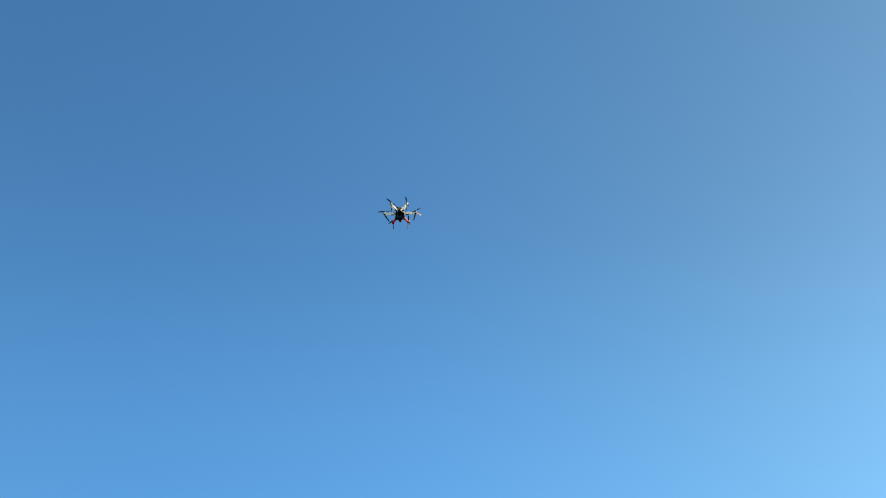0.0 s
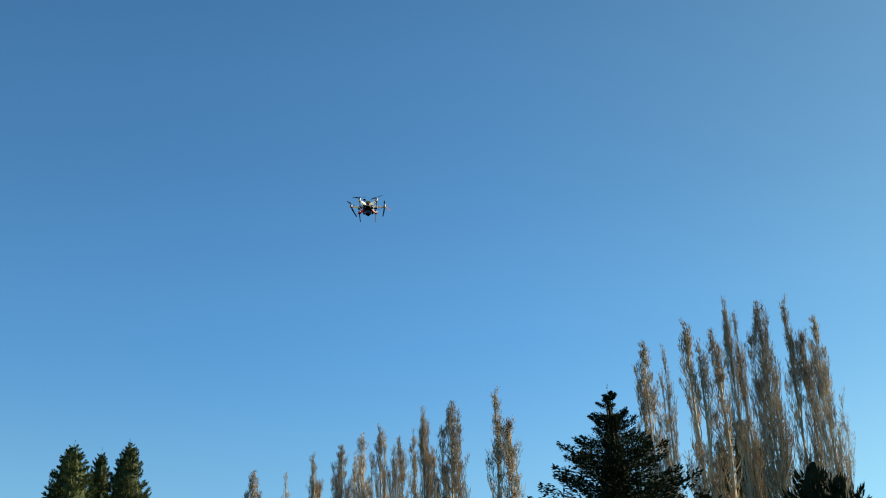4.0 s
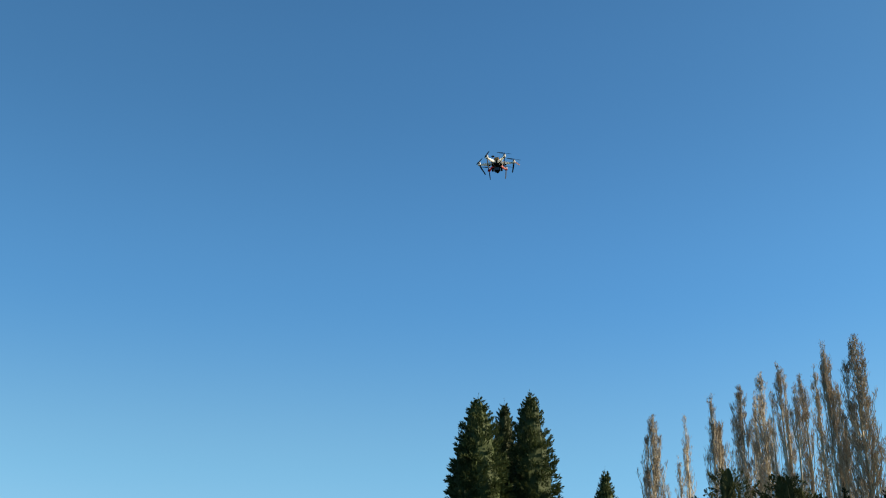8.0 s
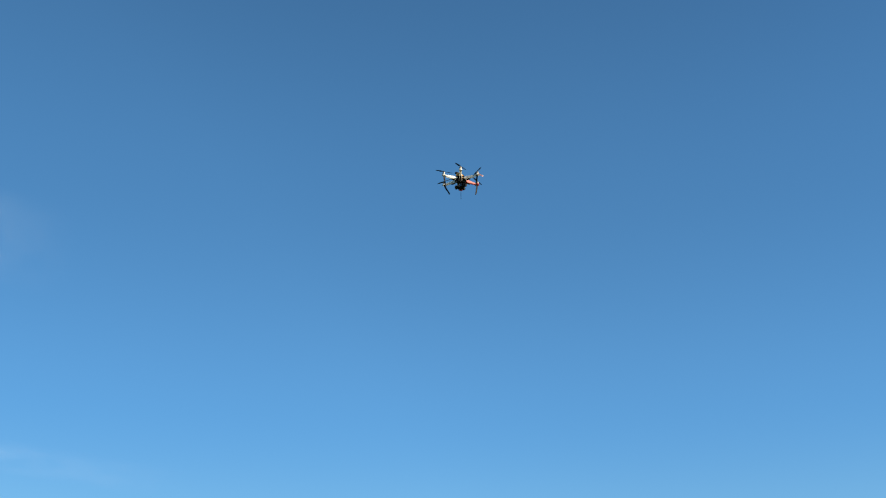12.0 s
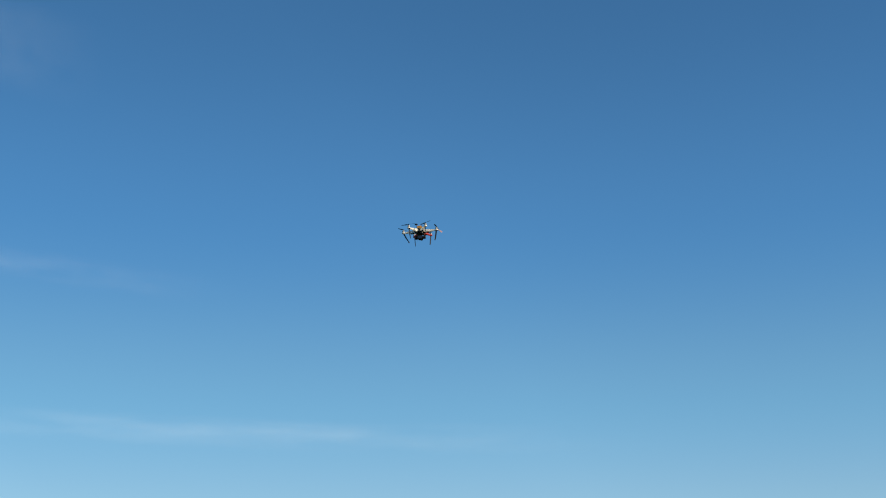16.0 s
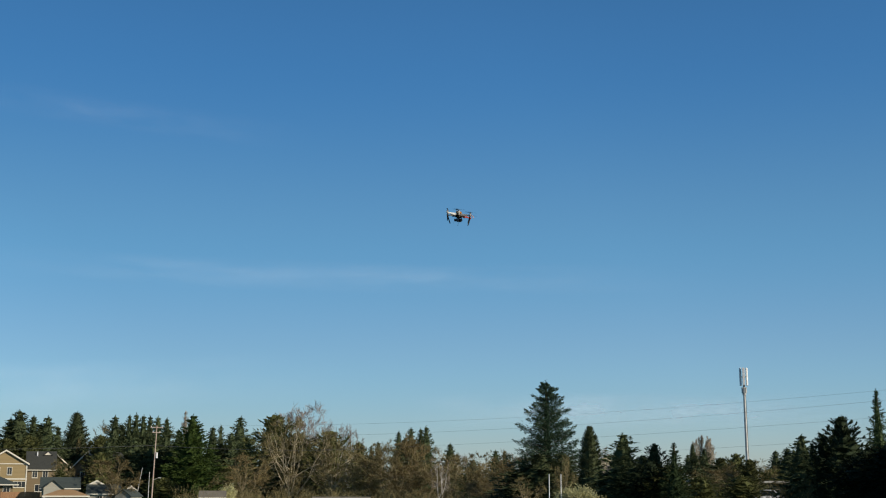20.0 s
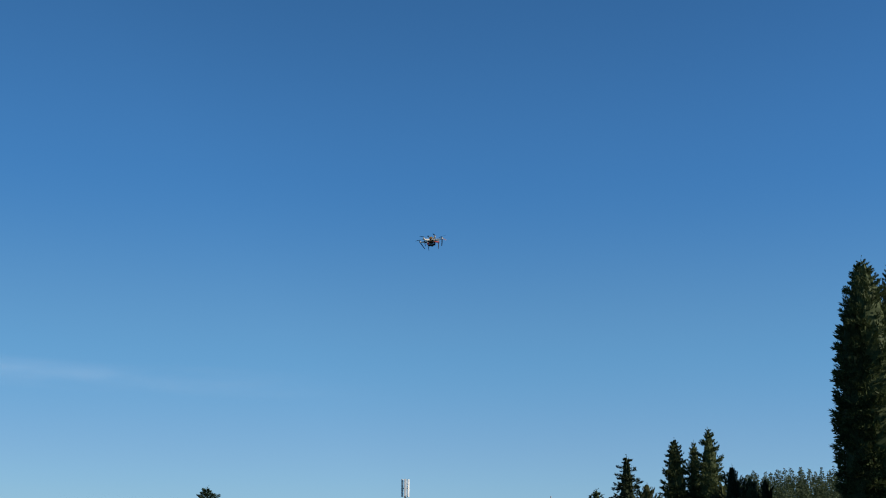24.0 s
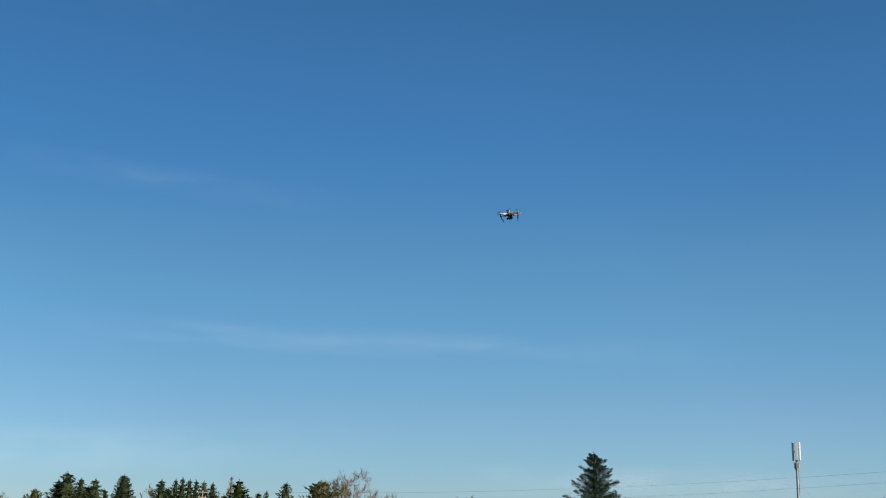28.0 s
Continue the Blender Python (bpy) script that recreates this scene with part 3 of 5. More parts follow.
variants("bright_fir", *evergreen((26,), 18, 9.0, 0.25, fir_form, 21, 12, 44, M_LIGHT, blade=0.66, slim=0.36, slope=(-0.2, 0.25), lift=0.14, fan=0.5, ragged=0.18, gap=0.05, core=0.5, thick=0.22))
variants("big_fir", *evergreen((31,), 15.6, 8.0, 0.38, broad_fir_form, 34, 9, 270, M_SHADENEEDLES, upright=1.5, blade=0.22, slim=0.36, slope=(-0.32, 0.12), lift=0.2, hang=0.1, fan=0.34, ragged=0.28, gap=0.04, core=0.2, limbs=True, tip=3.2, thick=0.24))
variants("cedar", *evergreen((41,), 17, 11, 0.15, cedar_form, 26, 13, 190, M_CEDAR, upright=2.0, blade=0.38, slim=0.3, slope=(-0.2, 0.35), lift=0.18, hang=0.03, fan=0.34, ragged=0.4, gap=0.1, core=0.12, limbs=True, tip=1.8, thick=0.34, loose=0.5))
variants("pine", *evergreen((51, 52, 53), 12, 7.0, 0.28, pine_form, 14, 11, 30, M_SHADENEEDLES, blade=0.6, slim=0.32, slope=(-0.1, 0.5), lift=0.22, fan=0.5, ragged=0.24, gap=0.06, inner=0.25, core=0.5, thick=0.24))
variants("olive_pine", *evergreen((56, 57, 58), 12, 6.6, 0.28, egg, 15, 11, 22, M_OLIVE, blade=0.64, slim=0.34, slope=(-0.1, 0.45), lift=0.2, fan=0.5, ragged=0.24, gap=0.06, inner=0.25, core=0.5, thick=0.24))
variants("near_olive", *evergreen((59, 60), 12, 6.6, 0.28, dome_form, 18, 11, 66, M_OLIVE, upright=1.5, blade=0.29, slim=0.34, slope=(-0.25, 0.2), lift=0.12, fan=0.5, ragged=0.3, gap=0.06, inner=0.2, core=0.34, thick=0.2))
variants("poplar", [[*zip(("trunk", "limb_frame", "crown"), poplar_meshes(s, 26, 1.2, n, 175, 17))] for s, n in ((61, 1), (62, 2), (63, 1), (64, 3), (65, 2))], (26, 2.4))
variants("thin_poplar", [[*zip(("trunk", "limb_frame", "crown"), poplar_meshes(s, 26, 0.8, n, 84, 15))] for s, n in ((68, 2), (69, 1))], (26, 1.6))
variants("slim_poplar", [[*zip(("trunk", "limb_frame", "crown"), poplar_meshes(s, 26, 0.4, 1, 48, 13))] for s in (66, 67)], (26, 0.8))
variants("bare_tree", [[*zip(("trunk", "limb_frame", "crown"), bare_meshes(s, 10, 5.0, M_TWIG, M_LIMB, stems=1 + s % 2))] for s in (71, 72, 73)], (10, 10))
variants("russet_tree", [[*zip(("trunk", "limb_frame", "crown"), bare_meshes(s, 10, 4.6, M_RUSSET, M_LIMB, stems=2, terts=520, stout=0.011))] for s in (74, 78)], (10, 9.2))
variants("limb_tree", [[*zip(("trunk", "limb_frame", "crown"), bare_meshes(79, 10, 5.0, M_TWIG, M_PALEWOOD, prims=17, secs=110, terts=420, twigs=13, stout=0.013, low=0.08, stems=1))]], (10, 10))
variants("pale_tree", [[*zip(("trunk", "limb_frame", "crown"), bare_meshes(75, 14, 5.0, M_PALETWIG, M_PALELIMB, prims=16, secs=110, terts=640, twigs=14, stout=0.006, low=0.2, fine_w=0.03))]], (14, 10))
variants("birch", [[*zip(("trunk", "limb_frame", "crown"), bare_meshes(76, 9, 1.7, M_PALETWIG, M_BIRCH, prims=8, secs=30, terts=120, twigs=8, stout=0.009, low=0.3, fine_w=0.018, stems=3))]], (9, 3.4))

KIND = {
    "sequoia": ("sequoia_tree", "tall dense dark green sequoia with a pointed crown", "conifer"),
    "tall_sequoia": ("sequoia_tree", "narrow pointed sequoia with sunlit tufts above dark pines", "conifer"),
    "cypress": ("cypress_tree", "narrow dark green columnar cypress", "conifer"),
    "flame_cypress": ("cypress_tree", "broad-based dark cypress with a narrow round tip", "conifer"),
    "fir": ("fir_tree", "dark green fir with layered ragged boughs", "conifer"),
    "spruce": ("spruce_tree", "slender pointed spruce with upturned green boughs", "conifer"),
    "shaded_fir": ("fir_tree", "very dark green fir with backlit shade put into its needle colour", "conifer"),
    "layered_fir": ("fir_tree", "tall fir with level layered boughs, needles darkened as shade", "conifer"),
    "bright_fir": ("fir_tree", "bright green broad conifer in full sun", "conifer"),
    "big_fir": ("fir_tree", "large fir with upswept ragged boughs, needles darkened as shade", "conifer"),
    "cedar": ("cedar_tree", "open blue-green cedar with long upturned boughs", "conifer"),
    "pine": ("pine_tree", "bushy pine with a jagged rounded crown, needles darkened as shade", "conifer"),
    "olive_pine": ("pine_tree", "olive green bushy conifer with a rounded crown", "conifer"),
    "near_olive": ("pine_tree", "olive green ragged conifer before the poplars", "conifer"),
    "poplar": ("poplar_tree", "tall bare Lombardy poplar with upright brown twigs", "poplar"),
    "thin_poplar": ("poplar_tree", "sparse bare poplar with pale upright limbs", "poplar"),
    "slim_poplar": ("poplar_tree", "thin bare young poplar with upright twigs", "poplar"),
    "bare_tree": ("bare_tree", "leafless brown broad tree beyond the field", "tree"),
    "russet_tree": ("bare_tree", "leafless reddish-brown tree with dense fine twigs", "tree"),
    "limb_tree": ("bare_tree", "leafless tree with pale limbs fanning from a low fork", "tree"),
    "pale_tree": ("bare_tree", "tall leafless tree with pale fine twigs", "tree"),
    "birch": ("birch_tree", "slender leafless birch with white stems", "tree"),
}
planted = {}


def tree(kind, az, d, top, width, turn=None):
    """A tree at that azimuth and distance from the field's viewpoint, whose tip reaches the height top."""
    makers, (h0, w0) = TREES[kind]
    k = planted[kind] = planted.get(kind, -1) + 1
    p = spot(az, d)
    name, label, cat = KIND[kind]
    e = new(name)
    e.empty_display_size = 0.3
    e.matrix_basis = Matrix.LocRotScale(p, Euler((0, 0, (k * 2.39996) if turn is None else radians(turn))), (width / w0, width / w0, (top - p.z) / h0))
    tagged(e, label, cat, "trees of the kind " + name.replace("_", " "))
    for pname, me in makers[k % len(makers)]:
        shared(pname, me, e)
    return e


# ---- utility poles, wires, tower ----
def face_viewer(az, d, turn=0.0, z=None):
    """A pose on the ground whose -y side faces the viewpoint."""
    p = spot(az, d, z)
    return Matrix.Translation(p) @ Matrix.Rotation(radians(-az + turn), 4, "Z")


def thing(name, m, label, category, group=""):
    e = new(name)
    e.empty_display_size = 0.3
    e.matrix_basis = m
    return tagged(e, label, category, group)


def utility_pole(az, d, top, lean=0.0, arms=2, transformer=False, lamp=False, mat=None, r=0.14):
    m = face_viewer(az, d) @ Matrix.Rotation(radians(lean), 4, "Y")
    e = thing("utility_pole", m, "weathered brown wooden utility pole with crossarms", "pole", "utility poles")
    h = top - spot(az, d).z
    part("pole", rod(bmesh.new(), (0, 0, -0.3), (0, 0, h), r, r * 0.6, 10), mat or M_POLE, e)
    for k in range(arms):
        z = h - 0.35 - 0.9 * k
        arm = part("crossarm", box(bmesh.new(), -1.1 + 0.35 * k, 1.1 - 0.35 * k, -0.17, -0.06, z - 0.06, z + 0.06, 0.01), M_POLE, e)
        for x in (-0.95 + 0.35 * k, 0.95 - 0.35 * k):
            part("insulator", rod(bmesh.new(), (x, -0.11, z + 0.06), (x, -0.11, z + 0.26), 0.05, 0.03, 8), M_PANEL, arm)
    if transformer:
        bm = rod(bmesh.new(), (0.32, -0.05, h * 0.60), (0.32, -0.05, h * 0.60 + 0.9), 0.2, 0.2, 12)
        rod(bm, (0.32, -0.05, h * 0.60 + 0.9), (0.32, -0.05, h * 0.60 + 1.0), 0.25, 0.1, 12)
        part("transformer", bm, M_PANEL, e, "pale grey drum transformer")
    if lamp:
        bm = rod(bmesh.new(), (0, 0, h * 0.33), (0.9, 0, h * 0.36), 0.03, 0.03, 6)
        box(bm, 0.85, 1.4, -0.12, 0.12, h * 0.36 - 0.05, h * 0.36 + 0.1, 0.03)
        part("lamp_arm", bm, M_STEEL, e)
    return e


def wire(a, b, sag, r=0.02):
    """A hanging cable between two points."""
    a, b = Vector(a), Vector(b)
    m = Mesher()
    s = np.linspace(0, 1, 25)
    p = np.array([list(a.lerp(b, t) - Vector((0, 0, sag * 4 * t * (1 - t)))) for t in s])
    m.tube(p, np.full(25, r), 4)
    o = new("overhead_wire", m.mesh("overhead_wire", M_WIRE))
    tagged(o, "thin dark overhead cable sagging between poles", "cable", "overhead wires")


def high(az, d, el):
    p = heading(az) * d
    return Vector((p.x, p.y, EYE.z + d * math.tan(radians(el))))


def cell_tower(az, d, top):
    base = spot(az, d)
    h = top - base.z
    e = thing("cell_tower", face_viewer(az, d), "tall grey steel monopole with white antenna panels", "tower")
    part("mast", rod(bmesh.new(), (0, 0, -0.3), (0, 0, h - 1.2), 0.275, 0.18, 16), M_STEEL, e)
    bm = bmesh.new()
    for k in range(6):
        a = 2 * math.pi * k / 6
        b = 2 * math.pi * (k + 1) / 6
        for z in (h - 3.1, h - 1.4):
            rod(bm, (0.46 * math.cos(a), 0.46 * math.sin(a), z), (0.46 * math.cos(b), 0.46 * math.sin(b), z), 0.045, None, 6)
            if k % 2 == 0:
                rod(bm, (0, 0, z), (0.46 * math.cos(a), 0.46 * math.sin(a), z), 0.05, None, 6)
    part("antenna_mount", bm, M_STEEL, e)
    for k in range(6):
        a = 2 * math.pi * (k + 0.5) / 6
        bm = box(bmesh.new(), -0.19, 0.19, -0.1, 0.1, h - 2.75, h, 0.04)
        bmesh.ops.transform(bm, matrix=Matrix.Rotation(a + math.pi / 2, 4, "Z") @ Matrix.Translation((0, -0.56, 0)), verts=bm.verts)
        p = part("antenna_panel", bm, M_PANEL, e)
        bm = box(bmesh.new(), -0.13, 0.13, 0.02, 0.2, h - 3.9, h - 3.2, 0.02)
        bmesh.ops.transform(bm, matrix=Matrix.Rotation(a + math.pi / 2, 4, "Z") @ Matrix.Translation((0, -0.42, 0)), verts=bm.verts)
        part("radio_unit", bm, M_STEEL, p)
    part("cable_conduit", rod(bmesh.new(), (0.24, -0.09, 0), (0.18, -0.09, h - 3.4), 0.05, None, 6), M_DARKSTEEL, e)
    part("collar", rod(bmesh.new(), (0, 0, h - 4.2), (0, 0, h - 3.7), 0.27, 0.32, 16), M_STEEL, e)


# ---- houses ----
def window(parent, x, z, w, h, y=0.0, bars=1):
    bm = bmesh.new()
    f = 0.10
    for a in ((x - w / 2 - f, x - w / 2, z - f, z + h + f), (x + w / 2, x + w / 2 + f, z - f, z + h + f), (x - w / 2, x + w / 2, z - f, z), (x - w / 2, x + w / 2, z + h, z + h + f)):
        box(bm, a[0], a[1], y - 0.07, y + 0.03, a[2], a[3])
    for k in range(bars):
        xx = x - w / 2 + w * (k + 1) / (bars + 1)
        box(bm, xx - 0.025, xx + 0.025, y - 0.05, y + 0.03, z, z + h)
    wdw = part("window", bm, M_TRIM, parent, "white-framed dark window")
    part("pane", box(bmesh.new(), x - w / 2, x + w / 2, y - 0.02, y + 0.02, z, z + h), M_PANE, wdw)
    part("sill", box(bmesh.new(), x - w / 2 - f - 0.05, x + w / 2 + f + 0.05, y - 0.13, y + 0.0, z - f - 0.07, z - f - 0.003), M_TRIM, wdw)


def gable_body(parent, x0, x1, y0, y1, eave, apex, wall, roof, over=0.45, trim=True):
    """Walls under a gabled roof whose ridge runs away from the viewer."""
    xm = (x0 + x1) / 2
    part("wall", prism(bmesh.new(), [(x0, -0.4), (x1, -0.4), (x1, eave), (xm, apex), (x0, eave)], y0, y1), wall, parent)
    s = (apex - eave) / (xm - x0)
    t = 0.22
    for sg in (-1, 1):
        xe = xm + sg * (xm - x0 + over)
        ze = eave - s * over
        part("roof", prism(bmesh.new(), [(xm, apex + 0.03), (xe, ze + 0.03), (xe, ze + t), (xm, apex + t)], y0 - over, y1 + over), roof, parent)
        if trim:
            part("bargeboard", prism(bmesh.new(), [(xm, apex - 0.12), (xe, ze - 0.12), (xe, ze + t + 0.02), (xm, apex + t + 0.02)], y0 - over - 0.09, y0 - over - 0.004), M_TRIM, parent, "white bargeboard")


def cross_body(parent, x0, x1, y0, y1, eave, apex, wall, roof, over=0.4):
    """Walls under a gabled roof whose ridge runs from side to side."""
    ym = (y0 + y1) / 2
    bm = prism(bmesh.new(), [(y0, -0.4), (y1, -0.4), (y1, eave), (ym, apex), (y0, eave)], x0, x1)
    bmesh.ops.transform(bm, matrix=Matrix(((0, 1, 0, 0), (1, 0, 0, 0), (0, 0, 1, 0), (0, 0, 0, 1))), verts=bm.verts)
    bmesh.ops.recalc_face_normals(bm, faces=bm.faces)
    part("wall", bm, wall, parent)
    s = (apex - eave) / (ym - y0)
    for sg in (-1, 1):
        ye, ze = ym + sg * (ym - y0 + over), eave - s * over
        bm = prism(bmesh.new(), [(ym, apex + 0.03), (ye, ze + 0.03), (ye, ze + 0.24), (ym, apex + 0.24)], x0 - over, x1 + over)
        bmesh.ops.transform(bm, matrix=Matrix(((0, 1, 0, 0), (1, 0, 0, 0), (0, 0, 1, 0), (0, 0, 0, 1))), verts=bm.verts)
        bmesh.ops.recalc_face_normals(bm, faces=bm.faces)
        part("roof", bm, roof, parent)
    part("gutter", box(bmesh.new(), x0 - over, x1 + over, y0 - over - 0.12, y0 - over - 0.004, eave - s * over - 0.02, eave - s * over + 0.16), M_TRIM, parent, "white gutter")


def hip_body(parent, x0, x1, y0, y1, eave, apex, wall, roof, inset, over=0.6):
    part("wall", box(bmesh.new(), x0, x1, y0, y1, -0.4, eave), wall, parent)
    bm = bmesh.new()
    ym = (y0 + y1) / 2
    lo = [bm.verts.new(p) for p in ((x0 - over, y0 - over, eave + 0.01), (x1 + over, y0 - over, eave + 0.01), (x1 + over, y1 + over, eave + 0.01), (x0 - over, y1 + over, eave + 0.01))]
    md = [bm.verts.new((v.co.x, v.co.y, eave + 0.2)) for v in lo]
    a, b = bm.verts.new((x0 + inset, ym, apex)), bm.verts.new((x1 - inset, ym, apex))
    bm.faces.new(lo[::-1])
    for i in range(4):
        bm.faces.new((lo[i], lo[(i + 1) % 4], md[(i + 1) % 4], md[i]))
    bm.faces.new((md[0], md[1], b, a))
    bm.faces.new((md[1], md[2], b))
    bm.faces.new((md[2], md[3], a, b))
    bm.faces.new((md[3], md[0], a))
    bmesh.ops.recalc_face_normals(bm, faces=bm.faces)
    part("roof", bm, roof, parent)
    part("fascia", box(bmesh.new(), x0 - over, x1 + over, y0 - over - 0.06, y0 - over - 0.004, eave - 0.02, eave + 0.2), M_TRIM, parent, "pale fascia board")


def dormer(parent, x, y, z, w):
    d = part("dormer", prism(bmesh.new(), [(x - w / 2, z), (x + w / 2, z), (x, z + w * 0.45)], y, y + 2.5), M_TRIM, parent, "small white gable on the roof")
    for sg in (-1, 1):
        part("dormer_roof", prism(bmesh.new(), [(x, z + w * 0.45), (x + sg * (w / 2 + 0.15), z - 0.12), (x + sg * (w / 2 + 0.15), z + 0.05), (x, z + w * 0.45 + 0.17)], y - 0.15, y + 2.5), M_SLATE, d)


def vent(parent, x, y, z):
    part("roof_vent", rod(bmesh.new(), (x, y, z - 0.6), (x, y, z + 0.5), 0.12, 0.12, 8), M_PANEL, parent)


def houses():
    # tan townhouse with a front gable and a long wing
    e = thing("townhouse", face_viewer(-19.44, 285), "two-storey tan townhouse with white trim and dark roof", "house", "houses beyond the field")
    gable_body(e, -4.5, 4.5, 0, 12, 7.2, 9.9, M_TAN, M_SLATE)
    # wing of the tan house, shade below its eaves painted as darker brown
    cross_body(e, 4.6, 10.4, 1.5, 12.5, 6.0, 9.8, M_BROWNSHADED, M_SLATE)
    part("belt", box(bmesh.new(), -4.6, 4.6, -0.1, -0.004, 3.7, 4.0), M_TRIM, e, "white belt course")
    part("belt", box(bmesh.new(), -4.6, 4.6, -0.1, -0.004, 7.0, 7.2), M_TRIM, e, "white belt course")
    for sg in (-1, 1):
        part("corner_board", box(bmesh.new(), sg * 4.4 - 0.12, sg * 4.4 + 0.12, -0.13, -0.004, 0, 6.95), M_TRIM, e, "white corner board")
    for x in (-3.4, -1.6, 0.9):
        window(e, x, 4.8, 0.9, 1.5)
    window(e, 3.1, 2.1, 2.4, 1.2, 0, 2)
    window(e, 6.2, 4.2, 1.0, 1.4, 1.5)
    window(e, 8.4, 4.2, 1.0, 1.4, 1.5)
    window(e, 7.2, 1.2, 1.6, 1.4, 1.5)
    dormer(e, 8.9, 5.4, 9.2, 1.6)
    vent(e, 6.6, 5.5, 9.4)
    # its neighbour with porches
    e = thing("townhouse", face_viewer(-22.55, 290), "two-storey tan townhouse with porch gables and dark roof", "house", "houses beyond the field")
    gable_body(e, -4.0, 4.4, 0, 11, 6.9, 9.4, M_TAN, M_SLATE)
    cross_body(e, 4.5, 12.6, 1.5, 11, 6.6, 9.5, M_BROWNSHADED, M_SLATE)
    for x in (6.9, 10.3):
        gable_body(e, x - 1.4, x + 1.4, -0.2, 1.4, 6.6, 8.2, M_TAN, M_SLATE, 0.3)
        window(e, x, 4.7, 1.2, 1.4, -0.2)
    for x in (5.4, 9.3):
        dormer(e, x, 5.0, 9.1, 2.0)
    cross_body(e, 5.0, 12.2, -2.6, -0.3, 3.4, 4.6, M_BROWNSHADED, M_SLATE)
    part("porch_post", box(bmesh.new(), 8.4, 8.7, -2.9, -2.62, 0, 3.3), M_TRIM, e, "white porch post")
    window(e, 2.0, 4.7, 1.2, 1.5)
    window(e, -1.0, 4.7, 1.2, 1.5)
    # tan house seen by its gable end
    e = thing("townhouse", face_viewer(-15.95, 300, -40), "tan two-storey house with steep dark roof", "house", "houses beyond the field")
    gable_body(e, -4.2, 4.2, 0, 11, 6.8, 10.2, M_BROWNSHADED, M_SLATE)
    window(e, -1.6, 4.4, 1.0, 1.4)
    window(e, 1.6, 4.4, 1.0, 1.4)
    window(e, 0.0, 1.4, 1.6, 1.4)
    vent(e, 2.2, 5, 9.3)
    e = thing("townhouse", face_viewer(-17.35, 320, 20), "brown house behind bare trees, dark roof", "house", "houses beyond the field")
    gable_body(e, -3.2, 3.2, 0, 9, 7.2, 10.0, M_BROWNSHADED, M_SLATE)
    window(e, 0, 5, 1.2, 1.4)
    # low ranch house with a garage
    e = thing("ranch_house", face_viewer(-20.2, 265), "low ranch house with green hip roof and white garage door", "house", "houses beyond the field")
    # walls darkened to brown in place of shade under the deep eaves
    hip_body(e, -6.5, 5.2, 0, 9, 2.5, 4.9, M_BROWNSHADED, M_GREENROOF, 4.0, 1.1)
    g = part("garage_door", box(bmesh.new(), -2.2, 2.6, -0.08, 0.05, 0.0, 2.1, 0.02), M_PANEL, e, "white panelled garage door")
    for k in range(4):
        part("door_panel", box(bmesh.new(), -2.1, 2.5, -0.12, -0.084, 0.06 + 0.52 * k, 0.5 + 0.52 * k, 0.01), M_PANEL, g)
    window(e, -4.6, 1.0, 2.6, 1.1, 0, 2)
    window(e, 4.0, 1.1, 1.2, 1.0)
    # grey cottage
    e = thing("cottage", face_viewer(-17.4, 232), "small grey cottage with dark green gabled roof", "house", "houses beyond the field")
    gable_body(e, -1.6, 1.6, 0, 3, 3.1, 4.4, M_GREYWALL, M_GREENROOF, 0.35, False)
    cross_body(e, -1.9, 4.4, 1.5, 8, 3.1, 4.8, M_GREYWALL, M_GREENROOF)
    window(e, 0.0, 1.0, 0.9, 1.1)
    window(e, 3.0, 1.0, 1.2, 1.1, 1.5)
    vent(e, 2.2, 4.4, 4.0)
    # tan-roofed bungalow
    e = thing("bungalow", face_viewer(-16.83, 190), "cream bungalow with a light brown hip roof", "house", "houses beyond the field")
    hip_body(e, -2.9, 2.9, 0, 5.5, 2.55, 3.6, M_CREAM, M_TANROOF, 1.9, 0.45)
    window(e, -1.3, 1.3, 0.9, 0.9)
    window(e, 1.0, 1.3, 1.2, 0.9, 0, 1)
    # grey-green outbuilding
    e = thing("shed", face_viewer(-15.1, 235), "long pale shed with a dark green roof", "shed")
    cross_body(e, -3.3, 2.2, 0, 5.5, 2.0, 3.4, M_GREYWALL, M_GREENROOF)
    window(e, -1.2, 0.8, 0.8, 0.7)
    e = thing("shed", face_viewer(-14.4, 232, -30), "small grey gabled shed beside bare bushes", "shed")
    gable_body(e, -1.6, 1.6, 0, 4, 1.6, 2.7, M_GREYWALL, M_GREENROOF, 0.2, False)
    # two unidentified white shapes, built here as small sheds
    e = thing("shed", face_viewer(-15.55, 262), "unidentified small white shape built as a shed among trees", "shed")
    gable_body(e, -1.5, 1.5, 0, 4, 2.6, 3.4, M_TRIM, M_PALEROOF, 0.25)
    e = thing("shed", face_viewer(-14.05, 245), "unidentified small white shape built as a shed beside a leaning pole", "shed")
    gable_body(e, -0.9, 0.9, 0, 2, 2.1, 2.8, M_TRIM, M_PALEROOF, 0.15)
    # low pale roofs in front of the bare trees
    for az, d, w, h in ((-4.6, 152, 6.8, 1.75), (-10.45, 160, 3.1, 2.7)):
        e = thing("shed", face_viewer(az, d), "low shed with a pale weathered roof", "shed", "low sheds by the field")
        cross_body(e, -w / 2, w / 2, 0, 4, h - 0.2, h + 0.5, M_GREYWALL, M_PALEROOF, 0.2)
    e = thing("shed", face_viewer(-21.75, 200, 14), "grey gabled shed with white bargeboards", "shed")
    gable_body(e, -1.9, 1.9, 0, 4, 2.5, 3.7, M_GREYWALL, M_GREENROOF, 0.25)
